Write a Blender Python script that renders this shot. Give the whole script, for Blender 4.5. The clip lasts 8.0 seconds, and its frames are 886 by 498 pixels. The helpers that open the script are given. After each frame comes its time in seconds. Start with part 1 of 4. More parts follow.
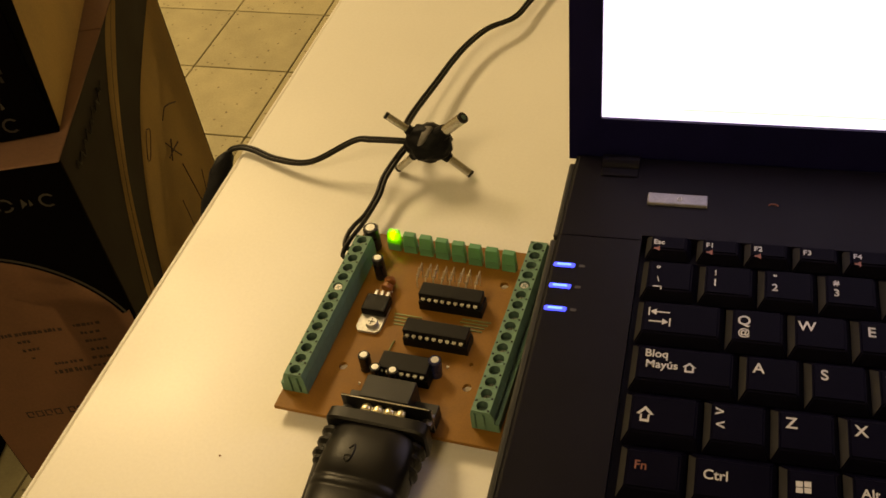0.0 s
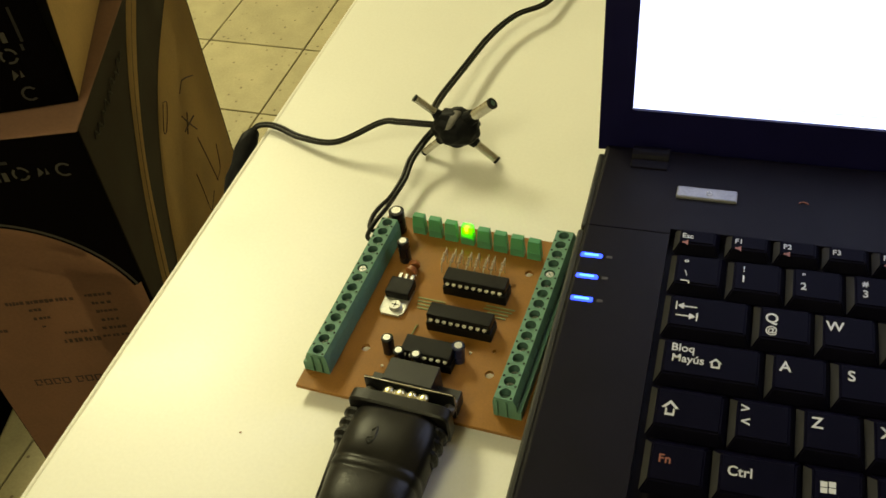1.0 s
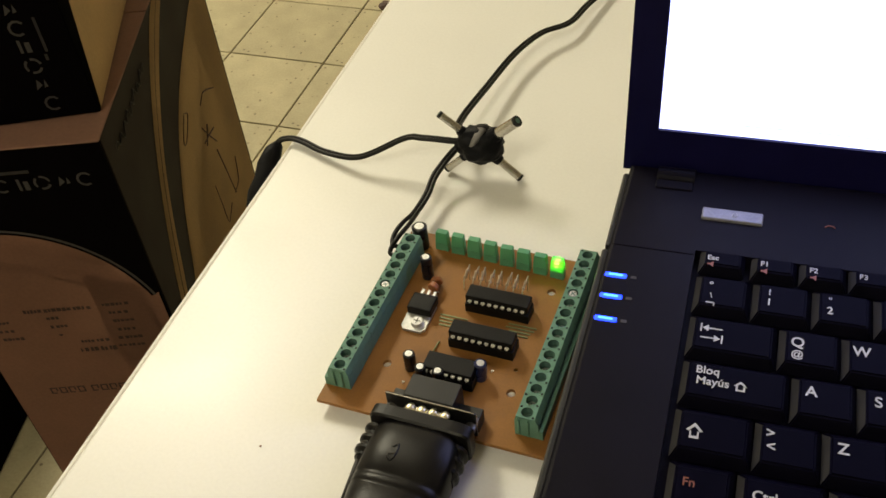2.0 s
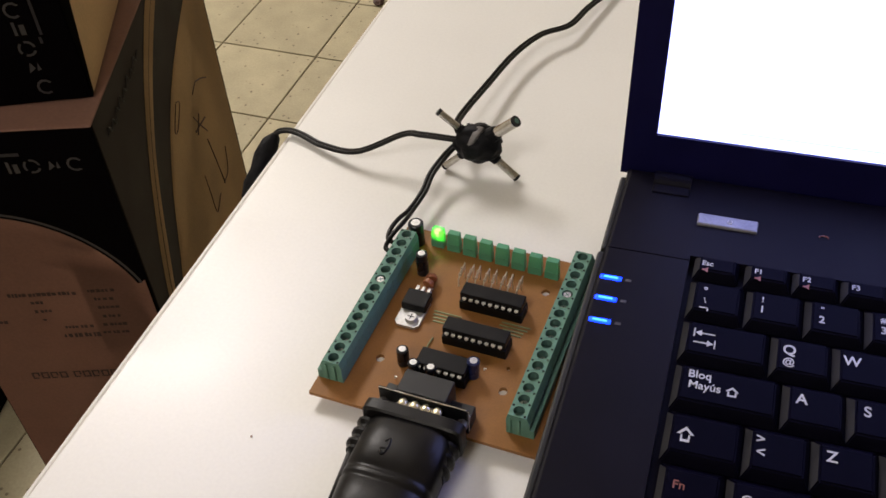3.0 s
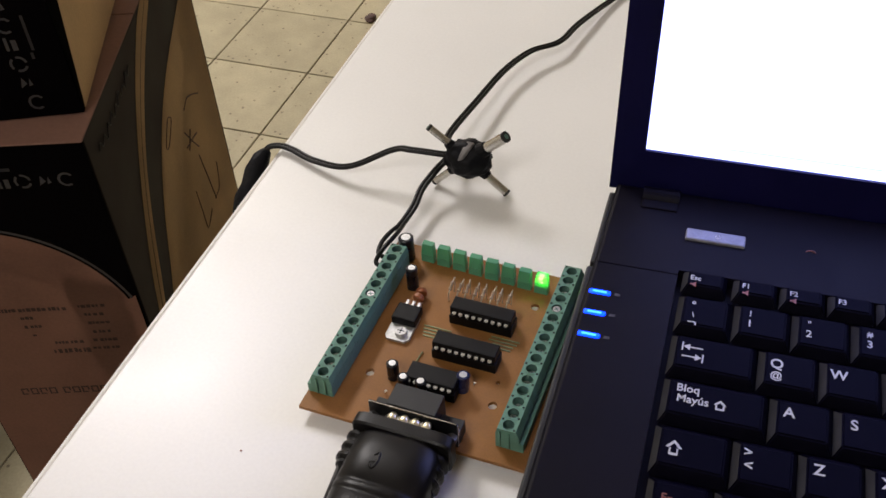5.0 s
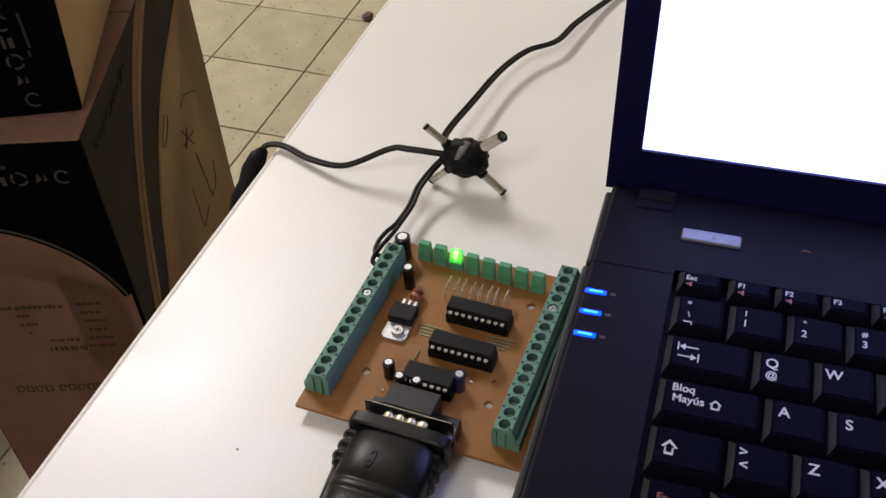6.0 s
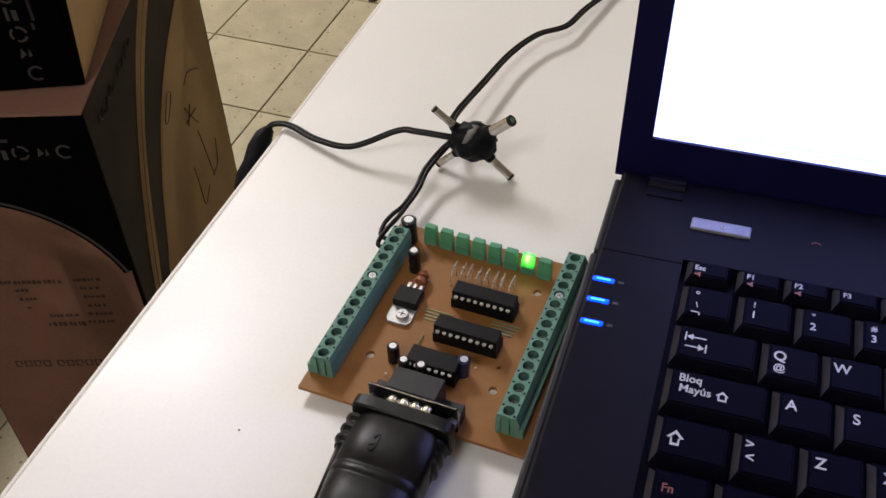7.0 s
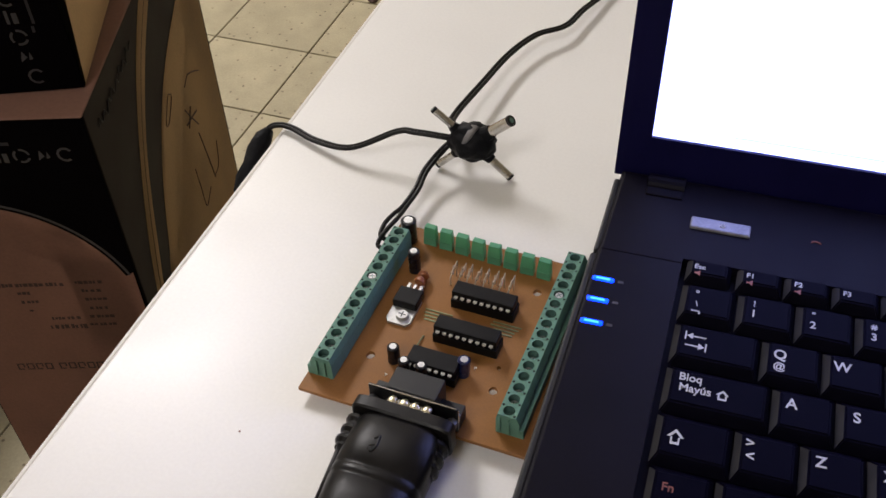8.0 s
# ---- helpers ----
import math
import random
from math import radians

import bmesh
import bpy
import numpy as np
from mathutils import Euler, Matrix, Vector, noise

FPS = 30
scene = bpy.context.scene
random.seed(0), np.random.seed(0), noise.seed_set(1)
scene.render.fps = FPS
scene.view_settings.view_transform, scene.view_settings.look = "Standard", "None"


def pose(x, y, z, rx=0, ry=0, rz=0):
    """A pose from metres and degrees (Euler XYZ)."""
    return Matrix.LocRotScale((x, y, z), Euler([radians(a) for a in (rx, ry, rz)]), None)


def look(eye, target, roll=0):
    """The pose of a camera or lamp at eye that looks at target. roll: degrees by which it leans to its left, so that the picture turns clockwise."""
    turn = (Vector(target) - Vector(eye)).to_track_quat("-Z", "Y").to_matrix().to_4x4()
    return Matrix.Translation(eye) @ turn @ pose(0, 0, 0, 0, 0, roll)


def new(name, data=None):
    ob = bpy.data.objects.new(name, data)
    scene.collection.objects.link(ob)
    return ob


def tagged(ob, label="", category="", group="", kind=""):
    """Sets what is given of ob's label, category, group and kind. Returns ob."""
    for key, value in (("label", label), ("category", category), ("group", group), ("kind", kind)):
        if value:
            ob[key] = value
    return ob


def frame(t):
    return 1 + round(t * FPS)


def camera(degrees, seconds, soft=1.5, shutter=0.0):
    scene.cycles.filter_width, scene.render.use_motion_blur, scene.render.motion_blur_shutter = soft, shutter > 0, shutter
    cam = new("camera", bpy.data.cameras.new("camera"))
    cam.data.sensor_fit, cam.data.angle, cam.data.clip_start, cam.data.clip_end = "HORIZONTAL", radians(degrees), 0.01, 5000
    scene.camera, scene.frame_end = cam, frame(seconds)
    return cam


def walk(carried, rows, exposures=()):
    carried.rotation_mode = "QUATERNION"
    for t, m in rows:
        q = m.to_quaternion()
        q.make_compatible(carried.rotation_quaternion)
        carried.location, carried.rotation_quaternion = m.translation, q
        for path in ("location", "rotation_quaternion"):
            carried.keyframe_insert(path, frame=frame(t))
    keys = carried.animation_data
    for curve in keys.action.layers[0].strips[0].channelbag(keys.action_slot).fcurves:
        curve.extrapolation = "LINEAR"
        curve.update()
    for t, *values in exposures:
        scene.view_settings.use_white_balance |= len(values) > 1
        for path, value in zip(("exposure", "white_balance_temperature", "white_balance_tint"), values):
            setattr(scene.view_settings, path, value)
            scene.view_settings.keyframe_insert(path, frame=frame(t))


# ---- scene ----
cam = camera(47.42, 8.0, soft=1.6)
PATH = [
    (0, (0.1480, -0.1880, 1.0234), (-0.1485, 0.4708, 0.3320), -9.43),
    (0.2, (0.1450, -0.1880, 1.0234), (-0.1473, 0.4660, 0.3256), -9.03),
    (0.5, (0.1422, -0.1884, 1.0226), (-0.1463, 0.4572, 0.3155), -8.04),
    (1, (0.1403, -0.1895, 1.0242), (-0.1584, 0.4563, 0.3216), -7.65),
    (1.5, (0.1393, -0.1893, 1.0245), (-0.1730, 0.4591, 0.3302), -7.97),
    (1.7, (0.1380, -0.1893, 1.0245), (-0.1769, 0.4596, 0.3318), -7.77),
    (2.8, (0.1338, -0.1930, 1.0250), (-0.1649, 0.4664, 0.3352), -4.72),
    (3, (0.1328, -0.1927, 1.0254), (-0.1658, 0.4634, 0.3323), -4.42),
    (3.5, (0.1339, -0.1918, 1.0248), (-0.1703, 0.4583, 0.3285), -5.23),
    (4, (0.1341, -0.1930, 1.0258), (-0.1800, 0.4654, 0.3417), -5.33),
    (4.5, (0.1343, -0.1936, 1.0261), (-0.1659, 0.4701, 0.3410), -4.42),
    (4.7, (0.1340, -0.1938, 1.0261), (-0.1621, 0.4728, 0.3421), -4.12),
    (5.8, (0.1341, -0.1945, 1.0265), (-0.1592, 0.4786, 0.3475), -3.53),
    (6, (0.1341, -0.1943, 1.0267), (-0.1566, 0.4757, 0.3436), -3.53),
    (6.5, (0.1335, -0.1934, 1.0261), (-0.1553, 0.4731, 0.3388), -3.31),
    (7, (0.1303, -0.1931, 1.0248), (-0.1553, 0.4667, 0.3297), -2.22),
    (7.5, (0.1308, -0.1926, 1.0245), (-0.1569, 0.4654, 0.3286), -2.49),
    (8, (0.1312, -0.1929, 1.0247), (-0.1565, 0.4666, 0.3303), -2.64),
]
EXPOSURES = [
    (0.0, -0.42, 25000, 6),
    (0.5, -0.05, 17300, -18),
    (1.0, 0.06, 11400, -22),
    (1.7, 0.05, 8600, -11),
    (2.8, 0.0, 6450, 12),
    (8.0, 0.0, 6100, 13),
]
walk(cam, [(t, look(eye, target, roll)) for t, eye, target, roll in PATH], EXPOSURES)

# ---- room light and picture brightness ----
T = 0.74            # table top
ZB = T + 0.0055     # top of the circuit board
FLOOR = 0.0

world = bpy.data.worlds.new("world")
world.use_nodes = True
world.node_tree.nodes["Background"].inputs[0].default_value = (0.9, 0.85, 0.75, 1)
world.node_tree.nodes["Background"].inputs[1].default_value = 0.02
scene.world = world


def panel_lamp(place, size, watts, colour):
    """The area light at a ceiling panel's diffuser, for the main lamp and the added fill."""
    data = bpy.data.lights.new("panel_tubes", "AREA")
    data.shape, data.size, data.size_y = "RECTANGLE", size[0], size[1]
    data.energy, data.color = watts, colour
    ob = new("panel_tubes", data)
    ob.location = place
    return ob


WARM = (1.0, 0.93, 0.85)
LAMP_A = (-1.50, 1.45, 2.60)
# Added fill lamp behind the view; no such source is known there.
LAMP_FILL = (-0.20, -1.70, 2.60)
panel_lamp((LAMP_A[0], LAMP_A[1], LAMP_A[2] - 0.012), (0.50, 1.00), 57, WARM)
panel_lamp((LAMP_FILL[0], LAMP_FILL[1], LAMP_FILL[2] - 0.012), (0.50, 1.00), 20, WARM)


# ---- helpers ----
def thing(name, place, label, category, group="", turn=0.0):
    ob = new(name)
    ob.matrix_basis = pose(*place, 0, 0, turn)
    ob.empty_display_size = 0.02
    return tagged(ob, label, category, group)


def mesh_of(name, bm, material, smooth=False):
    me = bpy.data.meshes.new(name)
    bmesh.ops.recalc_face_normals(bm, faces=bm.faces)
    bm.to_mesh(me)
    bm.free()
    for m in (material if isinstance(material, (list, tuple)) else [material]):
        me.materials.append(m)
    if smooth:
        for p in me.polygons:
            p.use_smooth = True
    return me


def part(name, bm, material, parent=None, label="", place=None, smooth=False):
    me = bm if isinstance(bm, bpy.types.Mesh) else mesh_of(name, bm, material, smooth)
    ob = new(name, me)
    ob.parent = parent
    if place is not None:
        ob.matrix_basis = place
    return tagged(ob, label)


def box(bm, a, b, bevel=0.0, seg=2, mi=0):
    """An upright box from corner a to corner b."""
    a, b = Vector(a), Vector(b)
    made = bmesh.ops.create_cube(bm, size=1.0, matrix=Matrix.Translation((a + b) / 2) @ Matrix.Diagonal((*(b - a), 1)))
    vs = made["verts"]
    faces = list({f for v in vs for f in v.link_faces})
    for f in faces:
        f.material_index = mi
    if bevel:
        edges = list({e for v in vs for e in v.link_edges})
        out = bmesh.ops.bevel(bm, geom=edges, offset=bevel, segments=seg, affect="EDGES", profile=0.5)
        for f in out["faces"]:
            f.material_index = mi
    return bm


def rod(bm, p, q, r, seg=16, r2=None, caps=True, mi=0):
    """A round rod from p to q."""
    p, q = Vector(p), Vector(q)
    d = q - p
    m = Matrix.Translation((p + q) / 2) @ d.to_track_quat("Z", "Y").to_matrix().to_4x4()
    made = bmesh.ops.create_cone(bm, cap_ends=caps, segments=seg, radius1=r, radius2=r if r2 is None else r2, depth=d.length, matrix=m)
    for f in {f for v in made["verts"] for f in v.link_faces}:
        f.material_index = mi
    return bm


def spline(pts, n=10):
    """A smooth line through the points."""
    pts = [Vector(p) for p in pts]
    q = [pts[0] * 2 - pts[1]] + pts + [pts[-1] * 2 - pts[-2]]
    out = []
    for i in range(1, len(q) - 2):
        a, b, c, d = q[i - 1:i + 3]
        for k in range(n):
            t = k / n
            out.append(0.5 * (2 * b + (c - a) * t + (2 * a - 5 * b + 4 * c - d) * t * t + (3 * b - a - 3 * c + d) * t ** 3))
    return out + [pts[-1]]


def tube(bm, pts, r, seg=10, flat=None):
    """A tube along the points; flat: sideways offset of its axis."""
    rings = []
    for i, p in enumerate(pts):
        d = (pts[min(i + 1, len(pts) - 1)] - pts[max(i - 1, 0)]).normalized()
        side = d.cross(Vector((0, 0, 1)))
        side = side.normalized() if side.length > 1e-4 else Vector((1, 0, 0))
        up = side.cross(d).normalized()
        c = p + side * (flat or 0.0)
        rings.append([bm.verts.new(c + r * (math.cos(a) * side + math.sin(a) * up)) for a in (2 * math.pi * k / seg for k in range(seg))])
    for a, b in zip(rings, rings[1:]):
        for k in range(seg):
            bm.faces.new((a[k], a[(k + 1) % seg], b[(k + 1) % seg], b[k]))
    bm.faces.new(rings[0])
    bm.faces.new(rings[-1][::-1])
    return bm


def plate(bm, outer, holes, z0, z1):
    """A flat plate with holes, from z0 up to z1."""
    edges = []
    for loop in [outer] + holes:
        vs = [bm.verts.new((x, y, z1)) for x, y in loop]
        edges += [bm.edges.new((vs[i], vs[(i + 1) % len(vs)])) for i in range(len(vs))]
    bmesh.ops.triangle_fill(bm, use_beauty=True, use_dissolve=False, edges=edges)
    faces = list(bm.faces)
    ex = bmesh.ops.extrude_face_region(bm, geom=faces)
    vs = [v for v in ex["geom"] if isinstance(v, bmesh.types.BMVert)]
    bmesh.ops.translate(bm, vec=(0, 0, z0 - z1), verts=vs)
    return bm


def ring(x, y, r, n=20):
    return [(x + r * math.cos(2 * math.pi * k / n), y + r * math.sin(2 * math.pi * k / n)) for k in range(n)]


def rect(x0, y0, x1, y1):
    return [(x0, y0), (x1, y0), (x1, y1), (x0, y1)]


def letters(text, size, spread=1.0):
    """The built-in font as a flat mesh, centred on its own middle."""
    cu = bpy.data.curves.new("letters", "FONT")
    cu.body, cu.size, cu.align_x, cu.align_y, cu.space_line = text, size, "CENTER", "CENTER", 0.85
    cu.extrude = 0.00003
    cu.offset = size * 0.014
    cu.resolution_u = 4
    ob = new("letters", cu)
    dg = bpy.context.evaluated_depsgraph_get()
    me = bpy.data.meshes.new_from_object(ob.evaluated_get(dg))
    bpy.data.objects.remove(ob)
    bpy.data.curves.remove(cu)
    return me


def to_size(ob, sx, sy, sz, keep=(), shift=(0, 0, 0)):
    """Bring a thing's parts to their true size along its own axes; parts named in keep are only moved, so that they stay round."""
    size, done = Vector((sx, sy, sz)), set()
    for p in ob.children_recursive:
        name = p.name.split(".")[0]
        if name in keep or p.parent.name.split(".")[0] in keep:
            if p.parent == ob:
                p.location = p.location * size
        else:
            p.location = p.location * size
            if p.data.name not in done:
                done.add(p.data.name)
                p.data.transform(Matrix.Diagonal((*size, 1)))
        if p.parent == ob:
            p.location = p.location + Vector(shift)


# ---- materials ----
def material(name, colour, rough=0.5, metal=0.0, vary=0.08, scale=40.0, bump=0.0, fine=900.0, spec=0.5, coat=0.0, dark=None, stains=0.0):
    """A surface with two scales of change in colour, gloss and relief."""
    m = bpy.data.materials.new(name)
    m.use_nodes = True
    nt = m.node_tree
    n, l = nt.nodes, nt.links
    b = n["Principled BSDF"]
    b.inputs["Metallic"].default_value = metal
    b.inputs["Specular IOR Level"].default_value = spec
    b.inputs["Coat Weight"].default_value = coat
    b.inputs["Coat Roughness"].default_value = 0.15
    co = n.new("ShaderNodeTexCoord")
    big = n.new("ShaderNodeTexNoise")
    big.inputs["Scale"].default_value, big.inputs["Detail"].default_value = scale, 5
    small = n.new("ShaderNodeTexNoise")
    small.inputs["Scale"].default_value, small.inputs["Detail"].default_value = fine, 3
    l.new(co.outputs["Object"], big.inputs["Vector"])
    l.new(co.outputs["Object"], small.inputs["Vector"])
    mixn = n.new("ShaderNodeMix")
    mixn.data_type = "RGBA"
    low = dark or tuple(c * (1 - 2.2 * vary) for c in colour)
    mixn.inputs[6].default_value = (*low, 1)
    mixn.inputs[7].default_value = (*[min(1.0, c * (1 + vary)) for c in colour], 1)
    add = n.new("ShaderNodeMath")
    add.operation = "MULTIPLY_ADD"
    add.inputs[1].default_value = 0.35
    l.new(small.outputs["Fac"], add.inputs[0])
    half = n.new("ShaderNodeMath")
    half.operation = "MULTIPLY"
    half.inputs[1].default_value = 0.65
    l.new(big.outputs["Fac"], half.inputs[0])
    l.new(half.outputs[0], add.inputs[2])
    ramp = n.new("ShaderNodeMapRange")
    ramp.inputs[1].default_value, ramp.inputs[2].default_value = 0.3, 0.62
    l.new(add.outputs[0], ramp.inputs[0])
    l.new(ramp.outputs[0], mixn.inputs[0])
    l.new(mixn.outputs[2], b.inputs["Base Color"])
    rr = n.new("ShaderNodeMapRange")
    rr.inputs[1].default_value, rr.inputs[2].default_value = 0.3, 0.7
    rr.inputs[3].default_value, rr.inputs[4].default_value = max(0.03, rough - 0.06), min(1.0, rough + 0.08)
    l.new(big.outputs["Fac"], rr.inputs[0])
    l.new(rr.outputs[0], b.inputs["Roughness"])
    if bump:
        bp = n.new("ShaderNodeBump")
        bp.inputs["Strength"].default_value, bp.inputs["Distance"].default_value = bump, 0.0006
        l.new(small.outputs["Fac"], bp.inputs["Height"])
        l.new(bp.outputs[0], b.inputs["Normal"])
    return m


def glow(name, colour, strength, base=(0.2, 0.2, 0.2)):
    m = bpy.data.materials.new(name)
    m.use_nodes = True
    b = m.node_tree.nodes["Principled BSDF"]
    b.inputs["Base Color"].default_value = (*base, 1)
    b.inputs["Emission Color"].default_value = (*colour, 1)
    b.inputs["Emission Strength"].default_value = strength
    return m


def lens_plastic(name, colour, clear=0.45):
    """Tinted, cloudy plastic that lets part of the light straight through."""
    m = bpy.data.materials.new(name)
    m.use_nodes = True
    nt = m.node_tree
    n, l = nt.nodes, nt.links
    out = n["Material Output"]
    b = n["Principled BSDF"]
    b.inputs["Base Color"].default_value = (*colour, 1)
    b.inputs["Roughness"].default_value = 0.35
    tl = n.new("ShaderNodeBsdfTranslucent")
    tl.inputs[0].default_value = (*[min(1, c * 1.6) for c in colour], 1)
    tr = n.new("ShaderNodeBsdfTransparent")
    tr.inputs[0].default_value = (0.45, 1.0, 0.5, 1)
    one, two = n.new("ShaderNodeMixShader"), n.new("ShaderNodeMixShader")
    one.inputs[0].default_value, two.inputs[0].default_value = 0.22, clear
    l.new(b.outputs[0], one.inputs[1])
    l.new(tl.outputs[0], one.inputs[2])
    l.new(one.outputs[0], two.inputs[1])
    l.new(tr.outputs[0], two.inputs[2])
    l.new(two.outputs[0], out.inputs[0])
    return m


M_TABLE = material("white_laminate", (0.80, 0.79, 0.77), 0.38, vary=0.025, scale=9, bump=0.05, fine=700)
M_EDGE = material("edge_band", (0.76, 0.74, 0.71), 0.5, vary=0.06, scale=30)
M_STEEL = material("painted_steel", (0.18, 0.18, 0.19), 0.45, 0.6, scale=20)
M_WALL = material("wall_paint", (0.72, 0.68, 0.60), 0.8, vary=0.04, scale=3, bump=0.1, fine=200)
M_CEIL = material("ceiling_paint", (0.8, 0.78, 0.74), 0.85, vary=0.03, scale=3)
M_PCB = material("phenolic_board", (0.265, 0.118, 0.032), 0.5, spec=0.25, vary=0.10, scale=70, fine=1500, bump=0.04)
M_TERM = material("green_terminal_plastic", (0.125, 0.255, 0.190), 0.55, spec=0.2, vary=0.10, scale=150, bump=0.08, fine=2500)
# Darker green stands in for the shade inside shafts, slots and bores.
M_HOLE_SHADE = material("hole_shade", (0.075, 0.150, 0.125), 0.6, vary=0.2, scale=400)
M_ZINC = material("zinc_screw", (0.50, 0.50, 0.49), 0.45, 0.8, vary=0.1, scale=600)
M_TIN = material("tinned_lead", (0.85, 0.83, 0.80), 0.4, 0.35, vary=0.12, scale=800)
M_CHIP = material("chip_epoxy", (0.0045, 0.0042, 0.0045), 0.4, spec=0.13, vary=0.2, scale=300, bump=0.15, fine=4000)
M_SOCKET = material("socket_plastic", (0.004, 0.004, 0.004), 0.5, spec=0.15, vary=0.2, scale=300)
M_CAP = material("capacitor_sleeve", (0.0055, 0.0055, 0.0088), 0.28, spec=0.35, vary=0.15, scale=200)
M_CAPBLUE = material("blue_capacitor_sleeve", (0.012, 0.018, 0.07), 0.28, vary=0.15, scale=200)
M_ALU = material("brushed_can_top", (0.58, 0.58, 0.57), 0.45, 0.75, vary=0.06, scale=500)
M_DISC = material("ceramic_disc", (0.30, 0.10, 0.035), 0.4, vary=0.12, scale=300)
M_TRACE = material("tinned_green_jumper", (0.21, 0.24, 0.12), 0.45, 0.2, vary=0.15, scale=400)
M_LEAD = material("dull_lead_wire", (0.62, 0.55, 0.46), 0.4, 0.4, vary=0.15, scale=800)
M_BODYR = material("resistor_body", (0.40, 0.30, 0.21), 0.5, vary=0.2, scale=700)
M_LEDBASE = material("led_base", (0.085, 0.29, 0.17), 0.4, vary=0.08, scale=300)
M_LENS = lens_plastic("led_lens", (0.125, 0.37, 0.225), 0.15)
M_GLOW = glow("led_light", (0.22, 1.0, 0.04), 12.0)
M_SPOT = glow("led_bright_spot", (0.42, 1.0, 0.12), 34.0)
M_BLACK = material("black_abs", (0.0066, 0.0066, 0.0072), 0.42, spec=0.35, vary=0.18, scale=120, bump=0.12, fine=2500)
M_HOOD = material("moulded_black_pvc", (0.0068, 0.0060, 0.0056), 0.34, spec=0.20, vary=0.2, scale=90, bump=0.1, fine=1500)
M_RUBBER = material("black_cable_jacket", (0.0066, 0.0060, 0.0060), 0.38, spec=0.22, vary=0.2, scale=150, bump=0.05)
M_TAPE = material("black_insulating_tape", (0.0055, 0.0055, 0.0072), 0.5, spec=0.12, vary=0.25, scale=200, bump=0.5, fine=500)
M_GOLD = material("gold_plated_shell", (0.85, 0.78, 0.56), 0.3, 0.9, vary=0.1, scale=500)
M_NICKEL = material("nickel_barrel", (0.60, 0.58, 0.54), 0.2, 1.0, vary=0.08, scale=400)
# Black plastics with the screen's blue light and haze put into their colour.
M_LAPTOP = material("blue_cast_case_plastic", (0.0040, 0.0031, 0.0066), 0.45, spec=0.07, vary=0.14, scale=60, bump=0.2, fine=3500)
M_BEZEL = material("hazed_bezel_plastic", (0.0052, 0.0045, 0.034), 0.36, spec=0.06, vary=0.12, scale=60, bump=0.15, fine=3500)
M_KEY = material("blue_cast_keycap_plastic", (0.0014, 0.0011, 0.0050), 0.42, spec=0.025, vary=0.12, scale=150, bump=0.12, fine=4000)
# Paler copy of the cap plastic: light from the left, painted in.
M_SKIRT_LIT = material("lit_key_skirt", (0.030, 0.029, 0.031), 0.4, spec=0.2, vary=0.12, scale=150)
M_LEGEND = material("white_legend", (0.44, 0.44, 0.45), 0.5, vary=0.03)
M_RED = material("red_legend", (0.17, 0.045, 0.022), 0.5, vary=0.05)
M_PWR = material("silver_button", (0.20, 0.20, 0.22), 0.35, 0.3, vary=0.15, scale=120)
M_BLUE = glow("blue_indicator", (0.0, 0.030, 1.0), 6.0, (0.0, 0.004, 0.04))
M_BLUECORE = glow("blue_indicator_core", (0.02, 0.12, 1.0), 8.0, (0.0, 0.01, 0.05))
M_SCREEN = glow("lit_screen", (0.38, 0.42, 1.0), 4.0)
M_LINE = glow("screen_line", (0.45, 0.95, 1.1), 1.35)
# Reddish kraft of the flaps, lifted in tone for a less lit front.
M_ARCH = material("lifted_arch_kraft", (0.30, 0.150, 0.104), 0.75, vary=0.08, scale=14, bump=0.15, fine=300)
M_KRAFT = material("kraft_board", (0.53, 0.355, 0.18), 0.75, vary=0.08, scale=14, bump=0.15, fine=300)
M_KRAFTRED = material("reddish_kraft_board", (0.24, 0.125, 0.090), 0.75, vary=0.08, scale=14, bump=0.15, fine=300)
M_PRINT = material("black_printed_board", (0.0018, 0.0012, 0.0016), 0.8, spec=0.02, vary=0.15, scale=20)
M_GREY = material("grey_printed_board", (0.024, 0.018, 0.018), 0.65, spec=0.1, vary=0.12, scale=20)
M_INK = material("faded_print", (0.032, 0.028, 0.031), 0.6, vary=0.2, scale=90)
M_INKD = material("dark_print", (0.075, 0.038, 0.03), 0.6, vary=0.2, scale=90)
M_JOINT = material("tile_joint", (0.13, 0.105, 0.065), 0.9, vary=0.2, scale=30)


